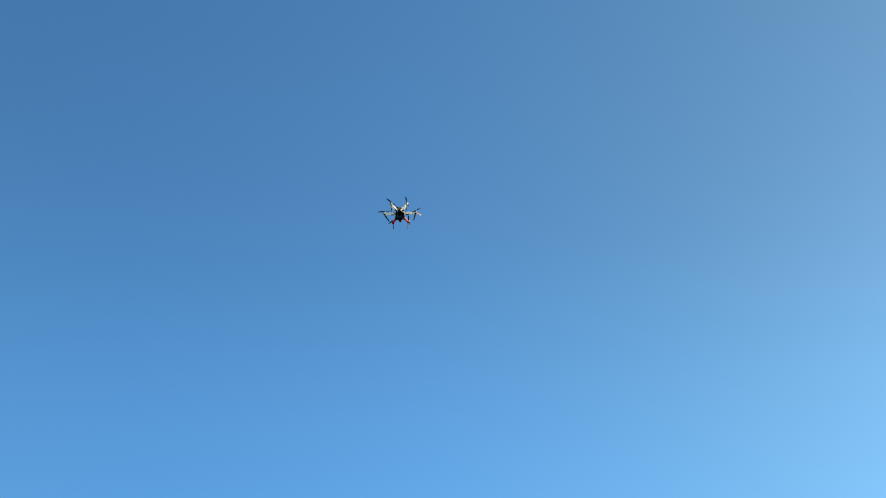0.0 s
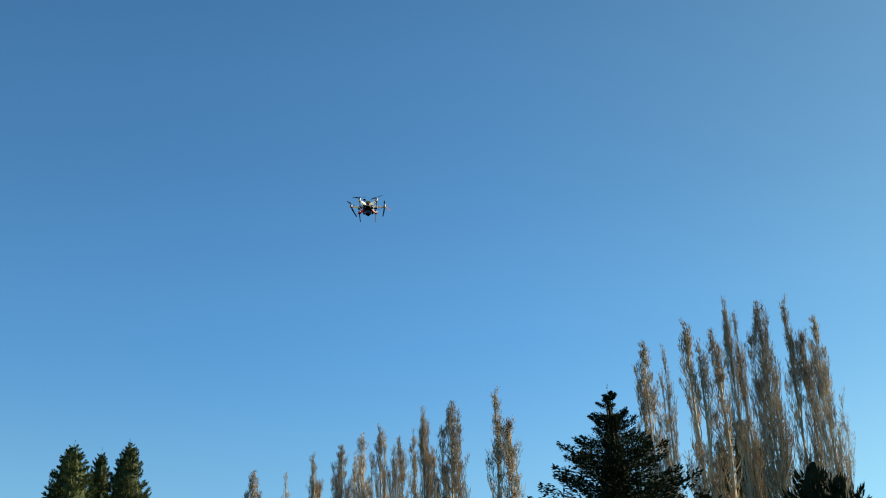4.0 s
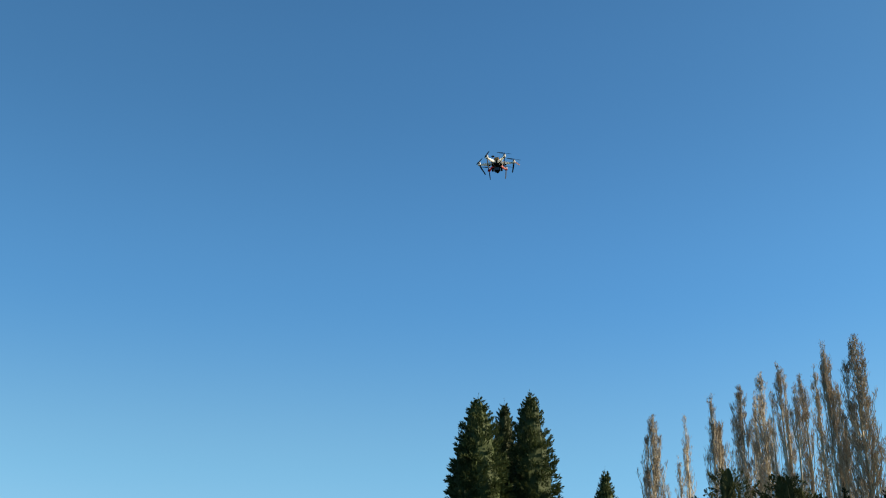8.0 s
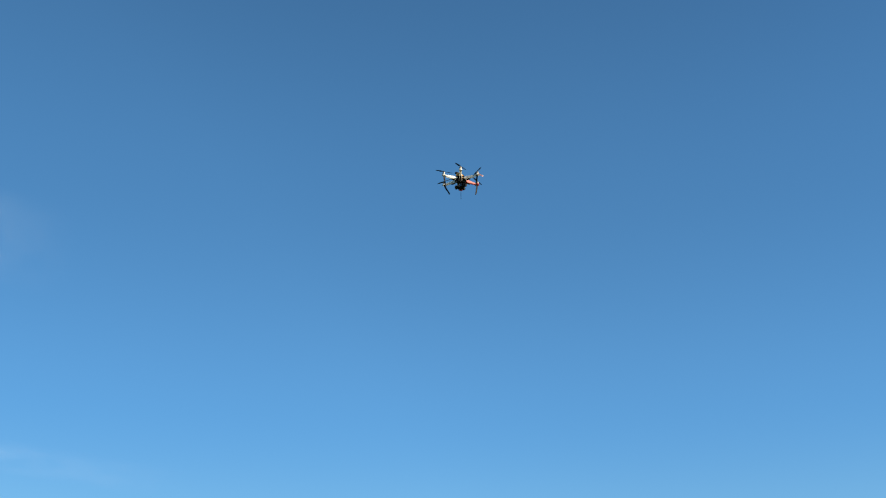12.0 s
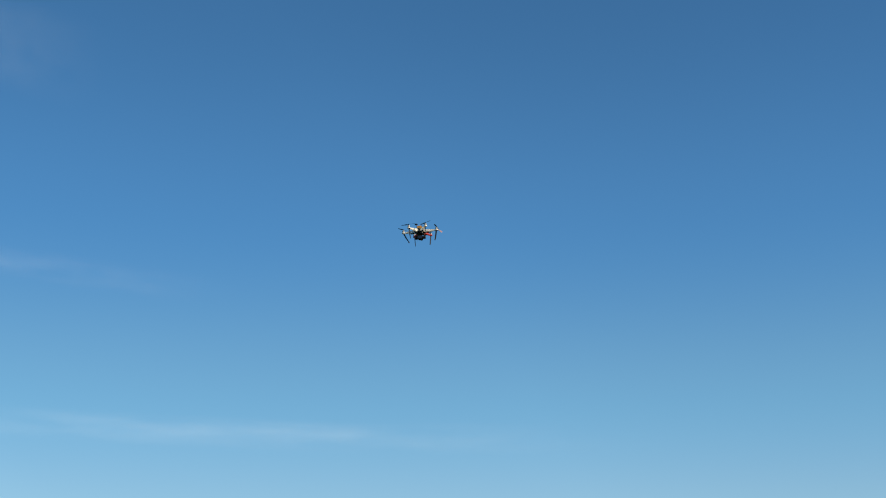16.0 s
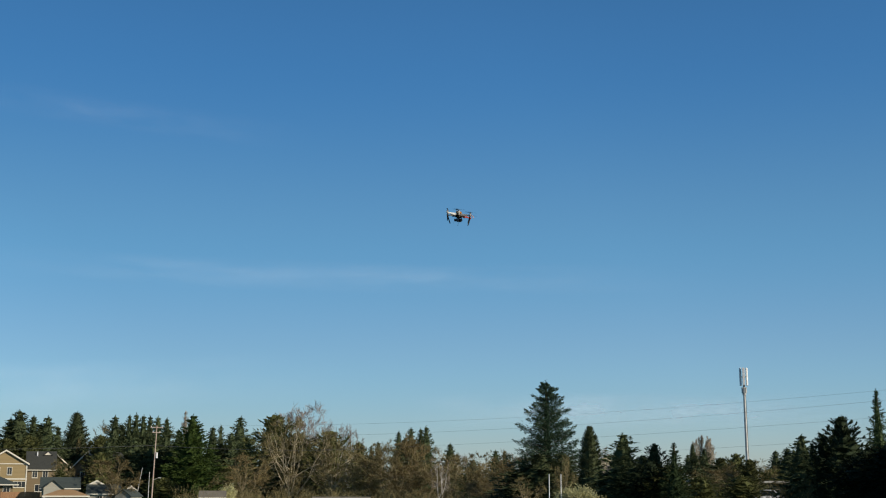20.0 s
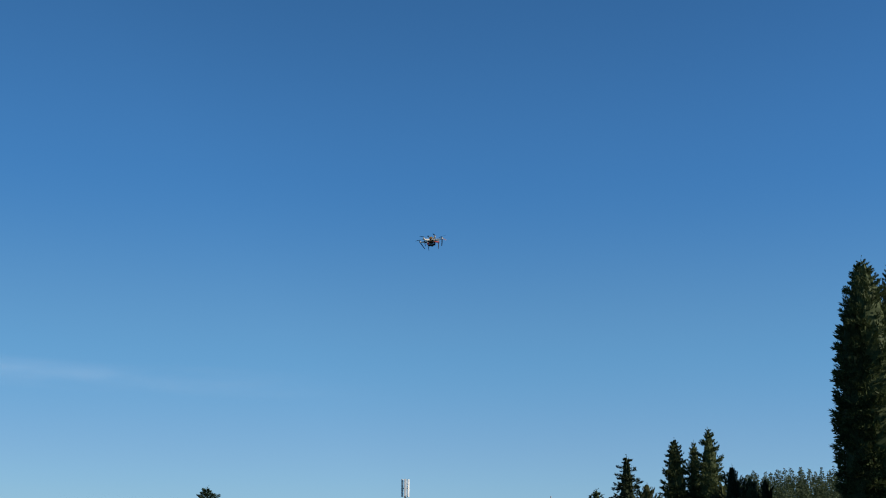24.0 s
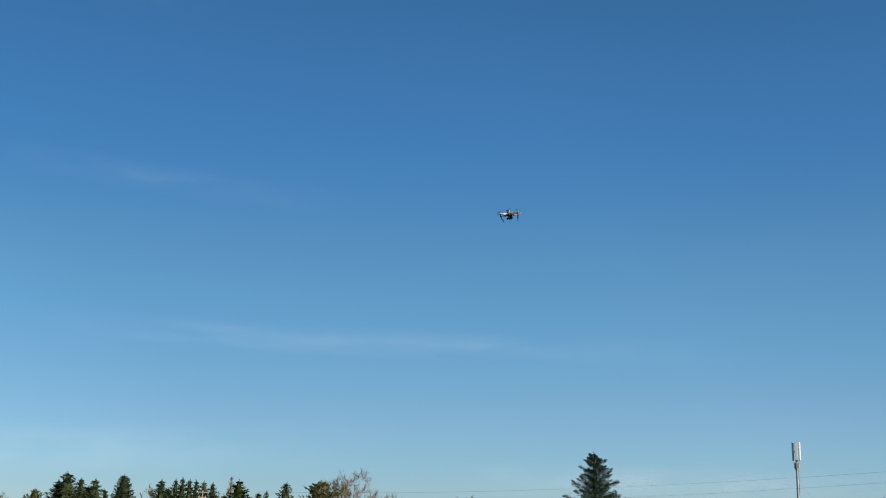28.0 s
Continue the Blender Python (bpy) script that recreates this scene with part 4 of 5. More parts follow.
    # board fence behind the bungalow
    e = thing("fence", face_viewer(-18.75, 240), "weathered orange-brown wooden board fence", "fence")
    for k in range(46):
        x = -3.45 + 0.15 * k
        part("board", box(bmesh.new(), x, x + 0.142, -0.012, 0.012, -0.1, 2.0 + 0.02 * ((k * 7) % 3)), M_FENCE, e)
    for z in (0.4, 1.6):
        part("rail", box(bmesh.new(), -3.45, 3.45, 0.014, 0.06, z, z + 0.09), M_FENCE, e)
    for x in (-3.3, -1.1, 1.1, 3.3):
        part("post", box(bmesh.new(), x - 0.05, x + 0.05, 0.062, 0.16, -0.3, 1.95), M_FENCE, e)
    # long low hall past the tower, and a far pale block
    e = thing("low_hall", face_viewer(14.9, 215), "low dark hall with a pale roof edge", "building")
    part("wall", box(bmesh.new(), -3.4, 3.4, 0, 9, -1.2, 2.7), M_BROWNSHADED, e)
    part("roof", box(bmesh.new(), -3.7, 3.7, -0.4, 9.4, 2.704, 3.0), M_SLATE, e)
    part("roof_edge", box(bmesh.new(), -3.75, 3.75, -0.55, -0.404, 2.75, 3.1), M_TRIM, e, "pale roof edge")
    window(e, -1.5, 0.6, 1.6, 1.0, 0, 1)
    window(e, 1.5, 0.6, 1.6, 1.0, 0, 1)
    e = thing("apartment_block", face_viewer(7.75, 420), "far pale apartment block behind trees", "building")
    gable_body(e, -4.5, 4.5, 0, 12, 10.5, 13.0, M_CREAM, M_PALEROOF)
    for x in (-2.5, 0, 2.5):
        window(e, x, 8.0, 1.2, 1.4)
    e = thing("shed", face_viewer(11.85, 150), "small cream hut among shrubs", "shed")
    gable_body(e, -0.9, 0.9, 0, 2, 0.9, 1.5, M_CREAM, M_TANROOF, 0.15)
    e = thing("shed", face_viewer(11.3, 180), "white shed half hidden by trees", "shed")
    gable_body(e, -1.6, 1.6, 0, 3, 3.3, 4.4, M_TRIM, M_PALEROOF, 0.2)


def car(az, d, turn, paint, name, label, tall=1.45):
    e = thing(name, face_viewer(az, d, turn, spot(az, d).z), label, "car", "parked cars")
    bm = prism(bmesh.new(), [(-2.2, 0.28), (2.2, 0.28), (2.25, 0.62), (2.1, 0.82), (1.15, 0.95), (0.55, tall - 0.04), (-0.95, tall), (-1.75, 0.98), (-2.2, 0.9)], -0.85, 0.85)
    bmesh.ops.bevel(bm, geom=[g for g in bm.edges], offset=0.06, segments=2, affect="EDGES")
    part("body", bm, paint, e)
    for y in (-0.856, 0.856):
        bm = prism(bmesh.new(), [(-1.5, 0.98), (0.95, 0.97), (0.5, tall - 0.13), (-0.9, tall - 0.1)], y - 0.012, y + 0.012)
        part("side_window", bm, M_PANE, e)
    for x in (-1.4, 1.4):
        for y in (-0.8, 0.8):
            w = part("wheel", rod(bmesh.new(), (x, y - 0.11, 0.31), (x, y + 0.11, 0.31), 0.31, 0.31, 16), M_TYRE, e)
            part("rim", rod(bmesh.new(), (x, y - 0.118, 0.31), (x, y + 0.118, 0.31), 0.18, 0.18, 12), M_ALLOY, w)
    for y in (-0.6, 0.6):
        part("headlight", box(bmesh.new(), 2.16, 2.25, y - 0.18, y + 0.18, 0.62, 0.75, 0.02), M_PANEL, e)
        part("tail_light", box(bmesh.new(), -2.23, -2.16, y - 0.16, y + 0.16, 0.68, 0.85, 0.02), M_ARMRED, e)


houses()
car(-19.55, 256, 8, M_CARRED, "car", "dark red parked car before the garage")
car(-21.6, 262, 5, M_CARWHITE, "car", "white parked car beside the ranch house")
car(14.85, 168, 6, M_CARWHITE, "van", "white parked van by the low hall", 1.75)

cell_tower(13.95, 195, 20.0)
utility_pole(-13.15, 225, 12.4, 1.5, 2, True, True)
utility_pole(-13.3, 222, 4.2, 0.5, 0, False, False, M_STEEL, 0.08)
utility_pole(-13.85, 240, 5.3, 9, 0, False, False, M_STEEL, 0.09)
utility_pole(20.78, 165, 15.0, -1.0, 0, r=0.11)
utility_pole(31.72, 78, 6.1, 0, 0, False, False, M_WHITEPOST, 0.055)
for el0, el1, s in ((2.75, 4.55, 0.3), (2.25, 4.12, 0.3), (1.55, 3.35, 0.2), (0.95, 2.45, 0.2)):
    wire(high(-10.5, 235, el0), high(24.0, 170, el1), s * 5, 0.011)
wire(high(-24, 228, 1.55), high(-13.15, 224.6, 1.84), 0.3, 0.025)
wire(high(-13.15, 224.6, 1.84), high(-3.0, 215, 1.75), 0.5, 0.025)
wire(high(20.78, 164.9, 4.1), high(27.0, 150, 4.4), 0.6, 0.013)


def goal_frame(az, d, w, h):
    e = thing("goal_posts", face_viewer(az, d), "two slim white posts joined by a crossbar", "posts")
    for x in (-w / 2, w / 2):
        part("post", rod(bmesh.new(), (x, 0, -0.2), (x, 0, h), 0.034, 0.032, 10), M_WHITEPOST, e)
    part("crossbar", rod(bmesh.new(), (-w / 2 + 0.06, 0, h - 2.4), (w / 2 - 0.06, 0, h - 2.4), 0.035, None, 10), M_WHITEPOST, e)


goal_frame(5.26, 94, 0.89, 2.65)


def blossom_bush(az, d, top, width):
    rng = np.random.default_rng(91)
    e = thing("flowering_bush", Matrix.Translation(spot(az, d)), "rounded bush covered in pale yellow blossom", "bush")
    limbs, fine = Mesher(), Mesher()
    for k in range(60):
        a, r = rng.random() * 6.28, width / 2 * rng.uniform(0.2, 1.0)
        z = (top) * math.sqrt(max(0.05, 1 - (r / (width / 2)) ** 2)) * rng.uniform(0.75, 1.0)
        q = np.linspace(0, 1, 5)
        p = np.column_stack([np.cos(a) * r * q, np.sin(a) * r * q, z * q ** 0.7])
        limbs.tube(p, np.linspace(0.03, 0.008, 5), 3)
        n = 90
        u = rng.uniform(0.35, 1.0, n)
        c = np.column_stack([np.interp(u, q, p[:, j]) for j in range(3)]) + rng.normal(0, 0.16, (n, 3))
        c[:, 2] = np.maximum(c[:, 2], 0.1)
        fine.sprays(c, rng.normal(0, 0.7, (n, 3)) + [math.cos(a) * 0.5, math.sin(a) * 0.5, 0.7], rng.uniform(0.12, 0.32, n), 0.09, rng)
    shared("limb_frame", limbs.mesh("limb_frame", M_BARK), e)
    shared("blossom", fine.mesh("blossom", M_BLOSSOM), e)


blossom_bush(6.3, 95, 1.66, 4.4)
blossom_bush(-9.75, 165, 4.6, 3.4)

# ---- trees: places ----
tree("sequoia", 35.33, 102, 29.1, 7.1)
tree("sequoia", 36.56, 107, 29.9, 5.1)
tree("sequoia", 37.83, 104, 30.0, 6.1)
tree("sequoia", 34.67, 101, 25.4, 4.5)
tree("sequoia", 41.26, 104, 23.0, 3.8)
tree("poplar", 43.63, 97.8, 26.2, 2.9)
tree("slim_poplar", 45.18, 95.8, 25.3, 1.1)
tree("slim_poplar", 44.77, 96.3, 22.2, 1.0)
tree("slim_poplar", 44.39, 96.8, 18.4, 0.9)
tree("poplar", 46.43, 94.1, 26.4, 3.0)
tree("poplar", 47.48, 92.7, 26.6, 3.1)
tree("thin_poplar", 48.35, 91.6, 26.2, 1.8)
tree("thin_poplar", 48.74, 91.0, 27.4, 2.2)
tree("thin_poplar", 49.34, 90.2, 27.1, 1.9)
tree("poplar", 49.99, 89.4, 27.7, 3.4)
tree("slim_poplar", 51.11, 87.9, 26.6, 1.3)
tree("poplar", 51.78, 87.0, 27.7, 2.5)
tree("thin_poplar", 52.20, 86.4, 24.6, 1.9)
tree("poplar", 53.11, 85.2, 28.0, 3.5)
tree("poplar", 55.48, 82.1, 27.6, 3.5)
tree("poplar", 62.38, 72.9, 27.0, 2.8)
tree("thin_poplar", 63.36, 71.6, 26.3, 1.6)
tree("poplar", 65.23, 69.1, 27.4, 3.9)
tree("poplar", 66.92, 66.9, 27.0, 1.9)
tree("poplar", 68.27, 65.1, 26.3, 2.8)
tree("poplar", 69.80, 63.0, 25.3, 2.5)
tree("poplar", 70.64, 61.9, 23.5, 2.1)
tree("big_fir", 60.69, 45, 15.7, 8.6, 200)
tree("near_olive", 46.79, 72, 16.5, 4.3)
tree("near_olive", 49.31, 66, 14.8, 5.1)
tree("near_olive", 49.94, 68, 14.4, 3.8)
tree("shaded_fir", 51.90, 62, 13.2, 3.7)
tree("shaded_fir", 53.89, 60, 13.4, 4.0)
tree("shaded_fir", 56.65, 52, 13.1, 2.3)
tree("shaded_fir", 52.63, 58, 11.7, 6.5)
tree("shaded_fir", 57.80, 48, 11.8, 4.0)
tree("shaded_fir", 64.47, 55, 13.8, 4.5)
tree("pine", 54.96, 50, 10.4, 3.5)
tree("shaded_fir", 56.96, 47, 10.9, 4.6)
tree("near_olive", 66.68, 76, 22.9, 4.0)
tree("near_olive", 67.30, 77, 21.7, 3.2)
tree("near_olive", 65.68, 78, 22.2, 2.4)
tree("shaded_fir", 67.41, 46, 11.1, 6.5)
tree("shaded_fir", 65.92, 47, 11.2, 5.3)
tree("shaded_fir", 69.15, 50, 12.8, 4.9)
tree("pine", 69.58, 47, 12.8, 4.8)
tree("pine", 62.36, 42, 9.9, 6.4)
tree("pine", 68.31, 45, 10.4, 4.8)
tree("shaded_fir", 62.92, 43, 10.5, 4.8)
tree("pine", 65.28, 42, 9.2, 5.8)
tree("pine", 58.94, 43, 9.5, 7.0)
tree("pine", 55.38, 47, 9.0, 4.4)
tree("pine", 51.26, 56, 10.1, 5.3)
tree("pine", 70.74, 46, 12.1, 3.5)
tree("pine", 57.60, 46, 9.6, 5.8)
tree("near_olive", 47.93, 64, 12.8, 4.9)
tree("near_olive", 50.80, 63, 12.3, 4.9)
tree("pine", 49.45, 58, 10.4, 7.3)
tree("pine", 46.56, 60, 10.8, 4.2)
tree("shaded_fir", 58.97, 46, 11.6, 4.5)
tree("fir", -22.05, 300, 15.4, 10.7)
tree("bare_tree", -21.46, 320, 14.4, 8.9)
tree("olive_pine", -21.12, 305, 12.4, 5.5)
tree("olive_pine", -20.30, 305, 15.6, 7.4)
tree("fir", -19.00, 312, 20.1, 18.8)
tree("fir", -19.34, 314, 18.3, 12.8)
tree("fir", -18.40, 318, 19.2, 11.4)
tree("fir", -17.78, 318, 19.1, 13.5)
tree("fir", -18.09, 320, 17.3, 11.5)
tree("olive_pine", -18.55, 304, 13.8, 11.0)
tree("fir", -17.34, 322, 16.8, 9.4)
tree("olive_pine", -19.46, 302, 13.0, 8.0)
tree("flame_cypress", -16.56, 332, 21.1, 17.0)
tree("bare_tree", -16.35, 340, 17.4, 13.3)
tree("bare_tree", -15.61, 330, 17.6, 11.5)
tree("olive_pine", -15.49, 300, 14.0, 9.1)
tree("olive_pine", -17.13, 335, 12.5, 10.1)
tree("fir", -14.90, 316, 19.4, 11.8)
tree("fir", -14.27, 316, 19.7, 8.7)
tree("fir", -13.97, 316, 20.1, 8.2)
tree("fir", -13.66, 316, 19.7, 8.7)
tree("fir", -13.36, 316, 19.6, 8.7)
tree("fir", -13.02, 316, 19.4, 9.3)
tree("fir", -12.61, 316, 19.0, 10.3)
tree("fir", -14.58, 316, 17.4, 10.3)
tree("fir", -14.03, 296, 13.1, 16.9)
tree("fir", -13.13, 292, 12.4, 16.6)
tree("fir", -12.37, 290, 11.7, 14.2)
tree("fir", -15.15, 296, 12.4, 12.0)
tree("olive_pine", -15.45, 290, 9.6, 7.0)
tree("olive_pine", -12.74, 262, 3.7, 7.0)
tree("russet_tree", -14.84, 234, 6.8, 10.1)
tree("bare_tree", -17.09, 266, 6.9, 5.9)
tree("olive_pine", -17.12, 262, 5.2, 3.8)
tree("thin_poplar", -11.83, 330, 21.7, 2.9)
tree("bright_fir", -11.44, 280, 17.8, 14.9)
tree("fir", -12.08, 300, 15.4, 9.8)
tree("fir", -10.54, 300, 16.2, 9.8)
tree("fir", -10.18, 304, 16.9, 5.9)
tree("fir", -9.31, 306, 19.1, 12.5)
tree("fir", -9.68, 300, 14.8, 14.7)
tree("fir", -8.95, 300, 13.8, 12.2)
tree("olive_pine", -10.00, 290, 7.2, 10.5)
tree("russet_tree", -9.13, 214, 7.0, 11.9)
tree("pale_tree", -6.25, 250, 17.8, 16.3)
tree("olive_pine", -7.69, 247, 16.3, 12.6)
tree("olive_pine", -6.60, 246, 12.5, 13.4)
tree("limb_tree", -7.00, 221, 13.8, 15.4)
tree("olive_pine", -5.18, 236, 12.6, 10.3)
tree("limb_tree", -5.07, 221, 11.5, 12.3)
tree("pale_tree", -4.36, 260, 14.2, 7.3)
tree("olive_pine", -3.83, 240, 10.6, 5.2)
tree("bare_tree", -4.01, 214, 7.3, 13.4)
tree("bare_tree", -3.07, 212, 9.3, 13.3)
tree("fir", -2.94, 250, 11.0, 4.9)
tree("fir", -3.25, 252, 10.3, 4.9)
tree("fir", -1.99, 299, 15.4, 6.3)
tree("fir", -1.41, 299, 16.2, 9.7)
tree("fir", -0.96, 299, 16.1, 7.3)
tree("fir", -0.70, 299, 16.6, 8.8)
tree("fir", -1.70, 299, 13.6, 9.7)
tree("russet_tree", -1.80, 210, 9.9, 14.7)
tree("bare_tree", -2.46, 208, 8.5, 13.1)
tree("russet_tree", -0.75, 212, 9.0, 13.3)
tree("fir", 0.41, 299, 12.4, 8.8)
tree("bare_tree", 0.30, 205, 7.1, 10.0)
tree("birch", -0.07, 195, 8.2, 2.9)
tree("pale_tree", 0.95, 320, 9.7, 7.4)
tree("fir", 1.48, 310, 8.7, 13.6)
tree("fir", 2.53, 300, 10.8, 8.8)
tree("fir", 2.94, 300, 10.7, 6.3)
tree("bare_tree", 2.08, 250, 8.7, 10.5)
tree("russet_tree", 3.05, 196, 6.8, 10.9)
tree("bare_tree", 1.47, 196, 4.6, 10.9)
tree("russet_tree", 2.26, 200, 5.6, 9.8)
tree("cedar", 4.92, 156, 15.3, 16.3, 115)
tree("fir", 4.61, 150, 5.9, 15.3)
tree("fir", 5.64, 152, 6.0, 12.4)
tree("fir", 3.82, 151, 5.0, 7.4)
tree("bare_tree", 5.72, 130, 5.1, 3.6)
tree("russet_tree", 3.43, 170, 5.7, 7.1)
tree("fir", 3.22, 180, 5.2, 7.3)
tree("russet_tree", 2.51, 165, 3.4, 8.1)
tree("bare_tree", 3.94, 140, 2.8, 4.9)
tree("cypress", 6.89, 120, 7.7, 2.3)
tree("pale_tree", 7.52, 170, 6.9, 3.2)
tree("fir", 8.42, 110, 6.5, 7.0)
tree("fir", 9.22, 112, 4.6, 5.5)
tree("pine", 9.82, 109, 5.6, 3.1)
tree("spruce", 10.70, 103, 5.4, 3.5)
tree("olive_pine", 7.67, 112, 3.1, 3.4)
tree("olive_pine", 10.58, 106, 3.7, 4.5)
tree("pine", 9.59, 107, 4.0, 4.7)
tree("fir", 8.70, 108, 4.0, 6.2)
tree("cypress", 11.54, 416, 16.3, 2.8)
tree("poplar", 11.76, 429, 19.2, 4.5)
tree("poplar", 12.08, 429, 19.6, 4.8)
tree("poplar", 12.27, 429, 18.6, 5.1)
tree("fir", 12.05, 250, 9.5, 8.1)
tree("fir", 11.32, 250, 8.4, 5.3)
tree("fir", 11.64, 240, 7.9, 9.8)
tree("olive_pine", 12.78, 260, 8.0, 7.9)
tree("olive_pine", 13.45, 200, 7.2, 5.6)
tree("bare_tree", 12.69, 180, 5.1, 8.8)
tree("russet_tree", 13.12, 150, 3.9, 6.3)
tree("olive_pine", 11.80, 130, 2.9, 4.7)
tree("olive_pine", 14.04, 180, 5.8, 4.8)
tree("bare_tree", 14.45, 230, 6.9, 7.4)
tree("olive_pine", 13.64, 120, 2.9, 4.4)
tree("fir", 15.19, 290, 10.2, 8.0)
tree("fir", 15.70, 286, 10.7, 10.2)
tree("fir", 15.98, 290, 10.3, 9.4)
tree("olive_pine", 15.03, 250, 5.5, 10.6)
tree("fir", 16.33, 156, 8.2, 7.4)
tree("fir", 16.75, 210, 8.9, 4.1)
tree("olive_pine", 17.03, 160, 5.7, 3.9)
tree("pine", 18.09, 136, 9.4, 6.3)
tree("pine", 17.26, 138, 7.6, 3.5)
tree("spruce", 19.61, 146, 12.8, 5.1)
tree("olive_pine", 21.59, 190, 11.9, 5.1)
tree("fir", 22.78, 153, 15.1, 9.5)
tree("layered_fir", 24.21, 169, 21.0, 6.1)
tree("olive_pine", 25.11, 146, 15.1, 5.3)
tree("olive_pine", 24.64, 150, 14.0, 5.4)
tree("olive_pine", 25.66, 146, 13.7, 5.3)
tree("tall_sequoia", 26.42, 195, 26.5, 6.4)
tree("tall_sequoia", 27.29, 198, 26.4, 4.5)
tree("tall_sequoia", 27.96, 195, 28.1, 6.4)
tree("olive_pine", 28.38, 190, 19.1, 5.1)
tree("pine", 28.95, 104, 12.6, 4.1)
tree("pine", 29.70, 102, 11.5, 3.8)
tree("pine", 30.37, 106, 11.7, 2.9)
tree("pine", 28.12, 100, 10.0, 5.7)
tree("pine", 29.81, 98, 9.3, 3.9)
tree("pine", 28.98, 99, 9.7, 6.8)
tree("pine", 27.05, 104, 9.2, 7.2)
tree("pine", 25.84, 104, 7.9, 7.2)
tree("pine", 24.67, 106, 7.5, 7.3)
tree("pine", 23.52, 108, 7.5, 7.5)
tree("pine", 22.34, 110, 7.1, 7.6)
tree("pine", 21.14, 112, 6.3, 7.7)
tree("pine", 20.07, 114, 5.8, 7.2)
tree("pine", 18.99, 118, 5.1, 6.7)
tree("pine", 29.38, 96, 6.0, 5.4)
tree("pine", 28.54, 94, 5.2, 7.1)
tree("pine", 27.02, 95, 4.6, 8.9)
tree("pine", 25.24, 97, 4.1, 8.5)
tree("olive_pine", 31.11, 130, 11.8, 3.5)
tree("olive_pine", 31.20, 118, 7.7, 2.6)
tree("olive_pine", 31.19, 104, 3.0, 2.5)


def far_woods():
    """The wooded hill: many conifers that nobody could count, in one object."""
    rng = np.random.default_rng(7)
    m = Mesher()
    for k in range(760):
        az, d = rng.uniform(18.5, 41), rng.uniform(330, 540)
        p = spot(az, d)
        h, r = rng.uniform(8, 13.5), rng.uniform(2.0, 3.2)
        n = 150
        t = rng.random(n) ** 1.15
        a = rng.random(n) * 6.28
        rr = r * (1 - t) ** 0.85 * rng.uniform(0.35, 1.1, n)
        c = np.column_stack([p.x + rr * np.cos(a), p.y + rr * np.sin(a), p.z + h * (0.03 + 0.93 * t)])
        ax = np.column_stack([np.cos(a), np.sin(a), rng.normal(0.1, 0.35, n)])
        m.sprays(c, ax, rng.uniform(0.7, 1.5, n) * (1.1 - 0.6 * t), 0.5, rng)
        m.tube([[p.x, p.y, p.z - 0.3], [p.x, p.y, p.z + h * 0.95]], [0.22, 0.05], 4)
    o = new("far_woods", m.mesh("far_woods", M_FIR))
    tagged(o, "dense dark conifer woods covering the far hill", "woods", kind="stuff")


def thicket():
    """Brown leafless scrub along the far edge of the field."""
    rng = np.random.default_rng(8)
    m = Mesher()
    for k in range(900):
        az = rng.uniform(-12, 17)
        d = rng.uniform(150, 215)
        p = spot(az, d)
        h = rng.uniform(2.0, 5.0) * (1.0 if az < 5 else 0.7)
        n = 60
        a = rng.random(n) * 6.28
        r = np.sqrt(rng.random(n)) * 1.4
        c = np.column_stack([p.x + r * np.cos(a) * 0.6, p.y + r * np.sin(a) * 0.6, p.z + rng.random(n) ** 1.4 * h * 0.75])
        ax = np.column_stack([np.cos(a) * 0.5, np.sin(a) * 0.5, np.ones(n)]) + rng.normal(0, 0.25, (n, 3))
        m.sprays(c, ax, rng.uniform(0.35, 0.9, n), 0.04, rng, 0.08)
    o = new("scrub", m.mesh("scrub", M_TWIG))
    tagged(o, "brown leafless scrub along the field edge", "scrub", kind="stuff")


far_woods()
thicket()


